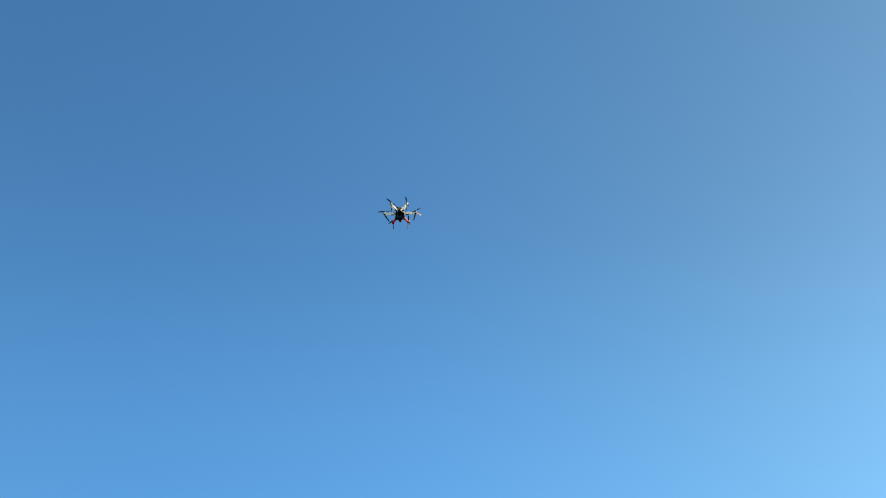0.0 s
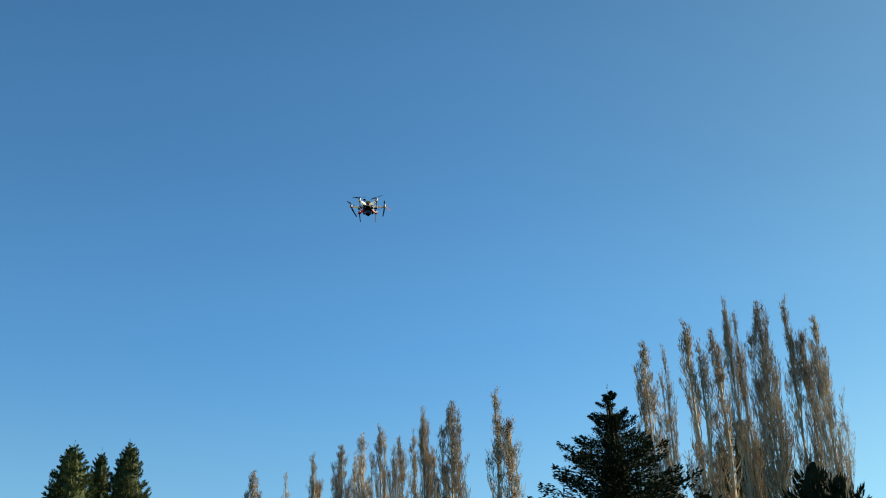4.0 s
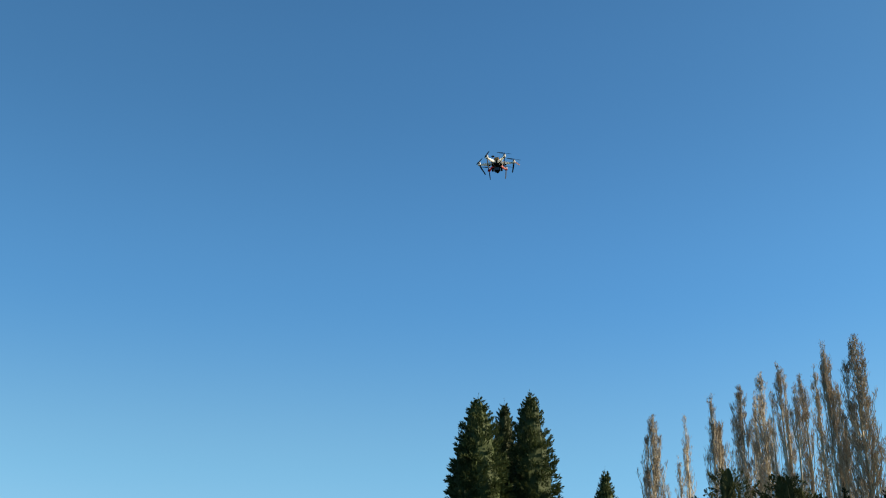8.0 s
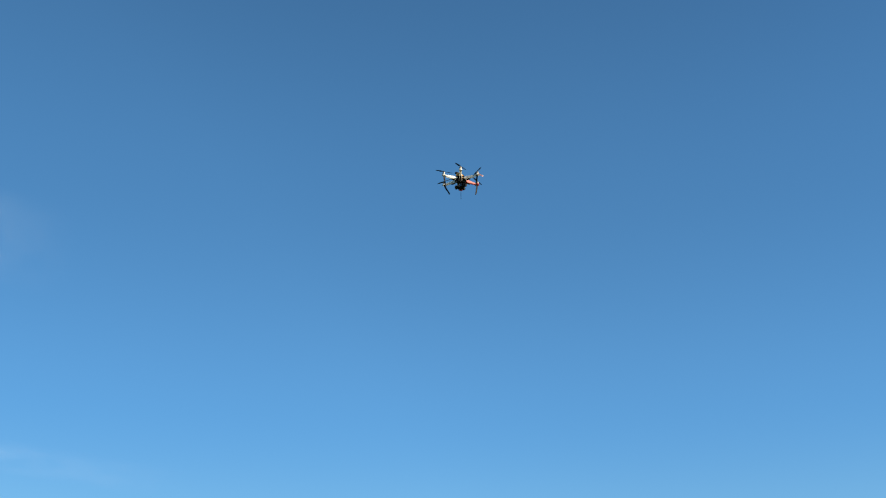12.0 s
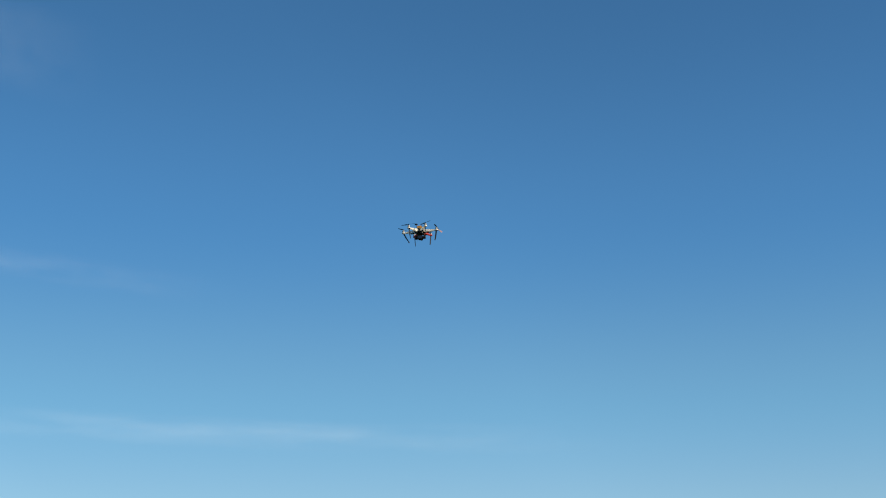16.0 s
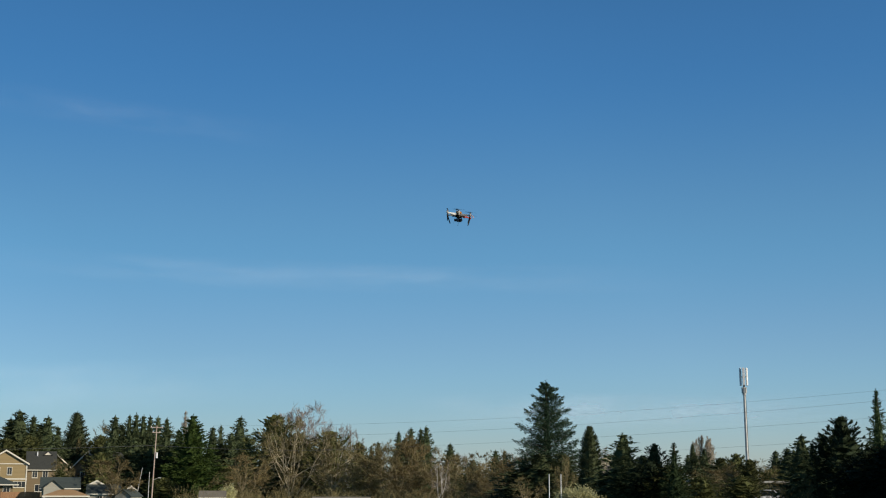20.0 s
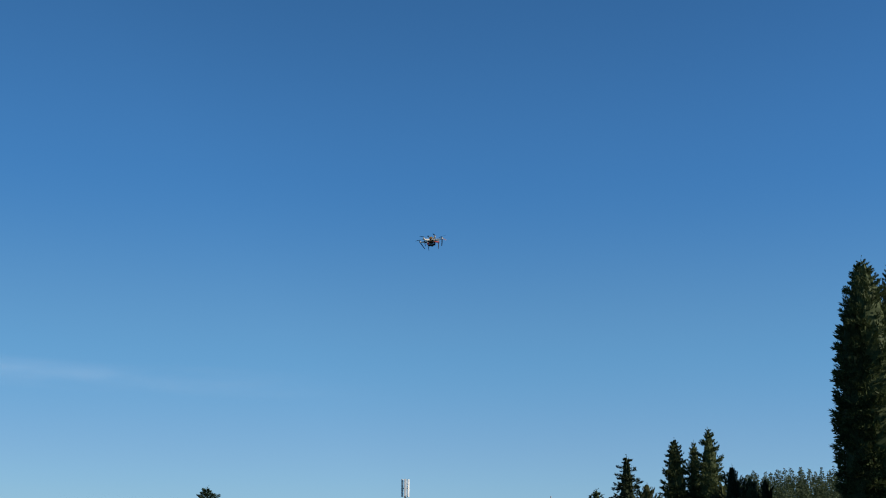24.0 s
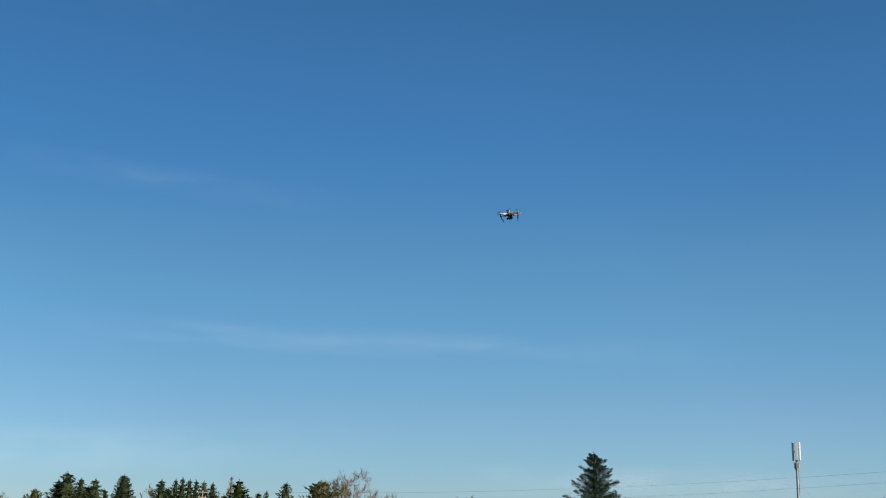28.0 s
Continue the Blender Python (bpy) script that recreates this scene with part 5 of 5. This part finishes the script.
# ---- thin clouds ----
def cirrus(az0, el0, az1, el1, thick, seed, strength, name_label):
    """A faint streak of ice cloud, kilometres away."""
    m, n, l, b = material("cirrus", 1.0)
    for k in list(n):
        if k.type != "OUTPUT_MATERIAL":
            n.remove(k)
    uv = n.new("ShaderNodeUVMap")
    sep = n.new("ShaderNodeSeparateXYZ")
    l.new(uv.outputs[0], sep.inputs[0])

    def maths(op, a, c):
        q = n.new("ShaderNodeMath")
        q.operation = op
        for i, v in enumerate((a, c)):
            if hasattr(v, "is_output"):
                l.new(v, q.inputs[i])
            else:
                q.inputs[i].default_value = v
        return q.outputs[0]

    def hump(x):
        y = maths("MULTIPLY", maths("MULTIPLY", x, maths("SUBTRACT", 1.0, x)), 4.0)
        return maths("POWER", y, 1.5)

    mp, ns = n.new("ShaderNodeMapping"), n.new("ShaderNodeTexNoise")
    mp.inputs["Scale"].default_value = (7, 2.2, 1)
    mp.inputs["Location"].default_value = (seed, seed * 0.37, 0)
    l.new(uv.outputs[0], mp.inputs[0])
    l.new(mp.outputs[0], ns.inputs[0])
    ns.inputs["Scale"].default_value, ns.inputs["Detail"].default_value, ns.inputs["Roughness"].default_value = 1.0, 6, 0.55
    soft = n.new("ShaderNodeMapRange")
    soft.inputs["From Min"].default_value, soft.inputs["From Max"].default_value = 0.3, 0.75
    l.new(ns.outputs[0], soft.inputs["Value"])
    alpha = maths("MULTIPLY", maths("MULTIPLY", hump(sep.outputs[0]), hump(sep.outputs[1])), maths("MULTIPLY", soft.outputs[0], strength))
    tr, df, tl, mx, ad = n.new("ShaderNodeBsdfTransparent"), n.new("ShaderNodeBsdfDiffuse"), n.new("ShaderNodeBsdfTranslucent"), n.new("ShaderNodeMixShader"), n.new("ShaderNodeAddShader")
    df.inputs[0].default_value = tl.inputs[0].default_value = (0.85, 0.87, 0.9, 1)
    l.new(df.outputs[0], ad.inputs[0])
    l.new(tl.outputs[0], ad.inputs[1])
    l.new(alpha, mx.inputs[0])
    l.new(tr.outputs[0], mx.inputs[1])
    l.new(ad.outputs[0], mx.inputs[2])
    l.new(mx.outputs[0], n["Material Output"].inputs[0])
    bm = bmesh.new()
    lay = bm.loops.layers.uv.new("UVMap")
    nx = 24
    rows = []
    for j in range(3):
        rows.append([bm.verts.new(heading(az0 + (az1 - az0) * i / nx, el0 + (el1 - el0) * i / nx + thick * (j / 2 - 0.5)) * 4500) for i in range(nx + 1)])
    for j in range(2):
        for i in range(nx):
            f = bm.faces.new((rows[j][i], rows[j][i + 1], rows[j + 1][i + 1], rows[j + 1][i]))
            for lp, (u, v) in zip(f.loops, ((i / nx, j / 2), ((i + 1) / nx, j / 2), ((i + 1) / nx, (j + 1) / 2), (i / nx, (j + 1) / 2))):
                lp[lay].uv = (u, v)
    o = part("cloud", bm, m)
    o.visible_shadow = False
    tagged(o, name_label, "cloud", kind="structure")


cirrus(-22, 9.95, 14, 9.55, 1.6, 3.0, 0.11, "faint white streak of cirrus cloud")
cirrus(-30, 3.8, -4, 5.2, 2.6, 11.0, 0.09, "faint low streak of cirrus cloud")
cirrus(-2, 3.6, 22, 3.3, 1.9, 17.0, 0.33, "faint pinkish haze streak near the horizon")
cirrus(-24, 17.4, -6, 16.2, 1.6, 23.0, 0.045, "thin wisp of high cirrus")
cirrus(-30, 27.5, -13, 26.0, 4.5, 29.0, 0.07, "thin wisp of high cirrus")


# ---- the drone ----
def make_drone():
    """A hexacopter 0.55 m from motor to motor; its nose points along +x."""
    e = thing("drone", Matrix.Identity(4), "cream and red hexacopter drone with black legs and hanging camera", "drone")
    props = []
    for z, r in ((-0.012, 0.092), (0.03, 0.085)):
        bm = bmesh.new()
        bmesh.ops.create_cone(bm, cap_ends=True, segments=6, radius1=r, radius2=r, depth=0.004, matrix=Matrix.Translation((0, 0, z)) @ Matrix.Rotation(radians(30), 4, "Z"))
        part("centre_plate", bm, M_CARBON, e)
    for k in range(6):
        a = radians(60 * k - 30)
        R = Matrix.Rotation(a, 4, "Z")
        bm = bmesh.new()
        # a hollow-looking moulded arm, deep at the root and narrowing to the motor pad
        prism(bm, [(0.05, -0.014), (0.16, -0.011), (0.262, -0.004), (0.262, 0.014), (0.2, 0.022), (0.12, 0.031), (0.05, 0.033)], -0.017, 0.017)
        for v in bm.verts:
            v.co.y *= 1.2 - 1.7 * (v.co.x - 0.05)
        bmesh.ops.bevel(bm, geom=list(bm.edges), offset=0.004, segments=2, affect="EDGES")
        rod(bm, (0.278, 0, 0.0), (0.278, 0, 0.016), 0.026, 0.024, 16)
        bmesh.ops.transform(bm, matrix=R, verts=bm.verts)
        bmesh.ops.recalc_face_normals(bm, faces=bm.faces)
        red = k in (0, 1)
        arm = part("arm", bm, M_ARMRED if red else M_ARMWHITE, e, "red arm" if red else "cream-white arm")
        bm = rod(bmesh.new(), (0.278, 0, 0.016), (0.278, 0, 0.046), 0.019, 0.019, 16)
        rod(bm, (0.278, 0, 0.046), (0.278, 0, 0.05), 0.019, 0.011, 16)
        rod(bm, (0.278, 0, 0.05), (0.278, 0, 0.072), 0.0045, 0.003, 8)
        bmesh.ops.transform(bm, matrix=R, verts=bm.verts)
        part("motor", bm, M_ALLOY, arm)
        bm = box(bmesh.new(), 0.10, 0.155, -0.012, 0.012, -0.026, -0.0145, 0.003)
        bmesh.ops.transform(bm, matrix=R, verts=bm.verts)
        part("speed_controller", bm, M_BLACK, arm, "black speed controller under the arm")
        # a flat leg; the one on the left side has slipped inwards
        lean = 0.075 if k == 2 else 0.022
        outline = [(0.286, -0.002), (0.262, -0.002), (0.262 - lean * 0.45, -0.075), (0.262 - lean, -0.152), (0.256 - lean, -0.164), (0.276 - lean, -0.164), (0.281 - lean, -0.152), (0.286 - lean * 0.45, -0.075)]
        bm = prism(bmesh.new(), outline, *((-0.006, 0.006) if k == 2 else (-0.0022, 0.0022)))
        bmesh.ops.transform(bm, matrix=R, verts=bm.verts)
        leg = part("leg", bm, M_BLACK, e, "black landing leg")
        bm = bmesh.new()
        bmesh.ops.create_uvsphere(bm, u_segments=8, v_segments=6, radius=0.011 if k == 2 else 0.006, matrix=R @ Matrix.Translation((0.266 - lean, 0, -0.166)))
        part("foot", bm, M_TYRE, leg)
        if k == 5:
            bm = prism(bmesh.new(), [(0.292, 0.010), (0.302, 0.020), (0.372, -0.034), (0.364, -0.050)], -0.010, 0.010)
            bmesh.ops.transform(bm, matrix=R, verts=bm.verts)
            part("tip_fin", bm, M_FIN, arm, "pale pink fin at the arm's tip")
        # two-bladed propeller, about its own hub
        bm = bmesh.new()
        for sg in (1, -1):
            sec = []
            for i, (r, c, tw) in enumerate(((0.008, 0.010, 22), (0.035, 0.026, 18), (0.07, 0.023, 12), (0.105, 0.017, 8), (0.125, 0.007, 5))):
                t = radians(tw)
                sec.append([bm.verts.new((sg * r, sg * (c / 2) * math.cos(t), (c / 2) * math.sin(t))), bm.verts.new((sg * r, 0, 0.0022)),
                            bm.verts.new((sg * r, -sg * (c / 2) * math.cos(t), -(c / 2) * math.sin(t))), bm.verts.new((sg * r, 0, -0.0012))])
            for i in range(4):
                for j in range(4):
                    bm.faces.new((sec[i][j], sec[i][(j + 1) % 4], sec[i + 1][(j + 1) % 4], sec[i + 1][j]))
            bm.faces.new(sec[-1])
        rod(bm, (0, 0, -0.004), (0, 0, 0.008), 0.010, 0.007, 12)
        bmesh.ops.recalc_face_normals(bm, faces=bm.faces)
        p = part("propeller", bm, M_BLACK, e, "black two-bladed propeller")
        hub = R @ Vector((0.278, 0, 0.066))
        p.location = hub
        props.append((p, hub, 1 if k % 2 else -1))
    battery = part("battery", box(bmesh.new(), -0.088, 0.048, -0.04, 0.032, 0.036, 0.084, 0.008), M_BATTERY, e, "orange wrapped battery pack")
    for x in (-0.055, 0.012):
        part("strap", box(bmesh.new(), x - 0.01, x + 0.01, -0.043, 0.035, 0.033, 0.087, 0.003), M_BLACK, battery, "black strap")
    part("receiver", box(bmesh.new(), 0.054, 0.09, -0.03, 0.03, 0.034, 0.058, 0.004), M_BLACK, e, "black radio receiver")
    part("compass_mast", rod(bmesh.new(), (-0.02, 0.052, 0.03), (-0.02, 0.055, 0.125), 0.003, None, 8), M_CARBON, e)
    part("compass", rod(bmesh.new(), (-0.02, 0.055, 0.125), (-0.02, 0.055, 0.137), 0.026, 0.024, 16), M_BLACK, e, "round black compass module")
    part("power_module", box(bmesh.new(), -0.045, 0.045, -0.04, 0.04, -0.006, 0.024, 0.004), M_BATTERY, e, "orange wrapped power module")
    for k, (x, y) in enumerate(((0.06, 0.045), (-0.05, -0.06), (-0.07, 0.05), (0.03, -0.066))):
        m = Mesher()
        q = np.linspace(0, 1, 9)
        m.tube(np.column_stack([x * (0.4 + 0.6 * q), y * (0.4 + 0.6 * q), 0.028 + 0.035 * np.sin(np.pi * q) - 0.045 * q]), np.full(9, 0.0035), 6)
        shared("cable", m.mesh("cable", M_BATTERY if k % 2 else M_BLACK), e)
    part("antenna", rod(bmesh.new(), (-0.085, 0.03, -0.01), (-0.10, 0.035, -0.19), 0.0022, 0.0015, 6), M_BLACK, e, "thin black antenna")
    # hanging gimbal and camera
    g = part("gimbal", box(bmesh.new(), -0.06, 0.06, -0.055, 0.055, -0.046, -0.037, 0.003), M_CARBON, e, "black camera gimbal")
    for x, y in ((-0.05, -0.045), (0.05, -0.045), (-0.05, 0.045), (0.05, 0.045)):
        part("damper", rod(bmesh.new(), (x, y, -0.038), (x, y, -0.013), 0.008, 0.008, 8), M_ALLOY, g, "pale rubber damper")
    bm = box(bmesh.new(), -0.012, 0.012, -0.078, -0.066, -0.112, -0.04, 0.003)
    box(bm, -0.012, 0.012, -0.078, 0.0, -0.060, -0.048, 0.003)
    part("gimbal_arm", bm, M_BLACK, g)
    for y in (-0.09, 0.05):
        part("gimbal_motor", rod(bmesh.new(), (-0.004, y, -0.10), (-0.004, y + 0.032, -0.10), 0.029, 0.029, 16), M_BLACK, g)
    bm = box(bmesh.new(), -0.04, 0.046, -0.052, 0.046, -0.132, -0.068, 0.014)
    c = part("camera", bm, M_BLACK, e, "black hanging camera")
    part("lens", rod(bmesh.new(), (0.044, -0.006, -0.10), (0.084, -0.006, -0.10), 0.027, 0.025, 20), M_BLACK, c)
    part("lens_ring", rod(bmesh.new(), (0.062, -0.006, -0.10), (0.068, -0.006, -0.10), 0.0285, 0.0285, 20), M_ALLOY, c, "silver lens ring")
    part("lens_glass", rod(bmesh.new(), (0.085, -0.006, -0.10), (0.087, -0.006, -0.10), 0.02, 0.019, 20), M_LENS, c)
    part("screen", box(bmesh.new(), -0.045, -0.0405, -0.04, 0.034, -0.124, -0.078, 0.001), M_LENS, c, "glossy camera screen")
    part("video_transmitter", box(bmesh.new(), -0.11, -0.062, -0.02, 0.02, -0.045, -0.016, 0.004), M_BLACK, e)
    return e, props


drone, propellers = make_drone()


def flown(az, el, dist, nose, bank=0.0):
    """The drone's pose: where it hangs as seen from the viewpoint, the azimuth of its nose, and its bank about the line of sight."""
    w = heading(az, el)
    p = EYE + w * dist
    nose_turn = Matrix.Rotation(radians(90 - nose), 4, "Z")
    return Matrix.Translation(p) @ Matrix.Rotation(radians(bank), 4, -w) @ nose_turn


def motions():
    walk(drone, [
        (0, flown(51.78, 42.46, 21.5, 57, 0)),
        (0.5, flown(51.49, 40.54, 21, 56, 2)),
        (1, flown(51.19, 38.77, 20.4, 54, 5)),
        (1.5, flown(50.77, 37.31, 20.4, 40, 0)),
        (2, flown(50.47, 35.79, 20.3, 22, 3)),
        (2.5, flown(50.31, 33.82, 19.8, 37, 2)),
        (3, flown(50.02, 31.08, 19.2, 50, 0)),
        (3.5, flown(49.49, 28.32, 19.6, 49, 0)),
        (5.5, flown(47.10, 23.07, 21.4, 47, 1)),
        (6, flown(45.69, 23.17, 21.6, 46, 1)),
        (6.5, flown(43.85, 23.42, 21.4, 45, 1)),
        (7, flown(41.15, 24.09, 21.1, 43, 2)),
        (7.5, flown(38.72, 24.93, 20.4, 41, 2)),
        (8, flown(36.33, 25.76, 19.6, 39, 2)),
        (8.5, flown(33.69, 26.60, 18.8, 47, 1)),
        (9, flown(30.58, 27.64, 18.2, 55, 0)),
        (9.5, flown(26.43, 29.03, 17.6, 53, 2)),
        (10, flown(22.25, 30.03, 17.2, 52, 4)),
        (10.5, flown(18.09, 30.66, 17.3, 48, 5)),
        (11, flown(13.98, 30.98, 17.3, 44, 7)),
        (11.5, flown(10.12, 30.95, 17.4, 40, 4)),
        (12, flown(6.61, 30.77, 17.5, 37, 0)),
        (12.5, flown(3.57, 30.41, 17.6, 32, 0)),
        (14.5, flown(1.42, 25.10, 19.3, 23, 2)),
        (15, flown(1.88, 23.28, 19.9, 22, 2)),
        (15.5, flown(2.41, 21.31, 20.0, 17, 3)),
        (16, flown(2.85, 19.31, 20.1, 13, 3)),
        (16.5, flown(3.17, 17.29, 21.0, 17, 4)),
        (17, flown(3.21, 15.62, 22.0, 21, 4)),
        (17.5, flown(2.82, 14.41, 22.6, 24, 1)),
        (18, flown(1.82, 13.51, 23.2, 27, -2)),
        (18.5, flown(0.80, 13.05, 24.5, 28, -4)),
        (19, flown(0.36, 12.72, 25.0, 29, -5)),
        (19.5, flown(0.25, 12.55, 25.3, 31, -6)),
        (20, flown(0.82, 12.68, 25.5, 33, -8)),
        (20.5, flown(2.42, 12.93, 25.7, 29, -6)),
        (21, flown(4.86, 13.20, 26.0, 26, -3)),
        (21.5, flown(7.30, 13.79, 26.4, 23, -0)),
        (22, flown(9.59, 14.31, 27.0, 20, 2)),
        (22.5, flown(11.99, 14.93, 27.6, 22, 3)),
        (24.5, flown(15.17, 16.64, 30.4, 24, 9)),
        (25, flown(14.48, 16.70, 30.2, 22, 10)),
        (25.5, flown(13.06, 16.69, 30.0, 22, 7)),
        (26, flown(10.99, 16.59, 29.8, 21, 4)),
        (26.5, flown(8.66, 16.39, 30.6, 24, 4)),
        (27, flown(6.26, 16.19, 31.4, 26, 5)),
        (27.5, flown(3.56, 16.03, 32.3, 29, 6)),
        (28, flown(0.88, 15.94, 33.3, 31, 6)),
    ])
    for i, (p, hub, way) in enumerate(propellers):
        rows = []
        for k in range(0, 421):
            t = k / 15
            rows.append((t, Matrix.Translation(hub) @ Matrix.Rotation(way * radians(77.0 * k + 47.0 * i), 4, "Z")))
        walk(p, rows)


motions()
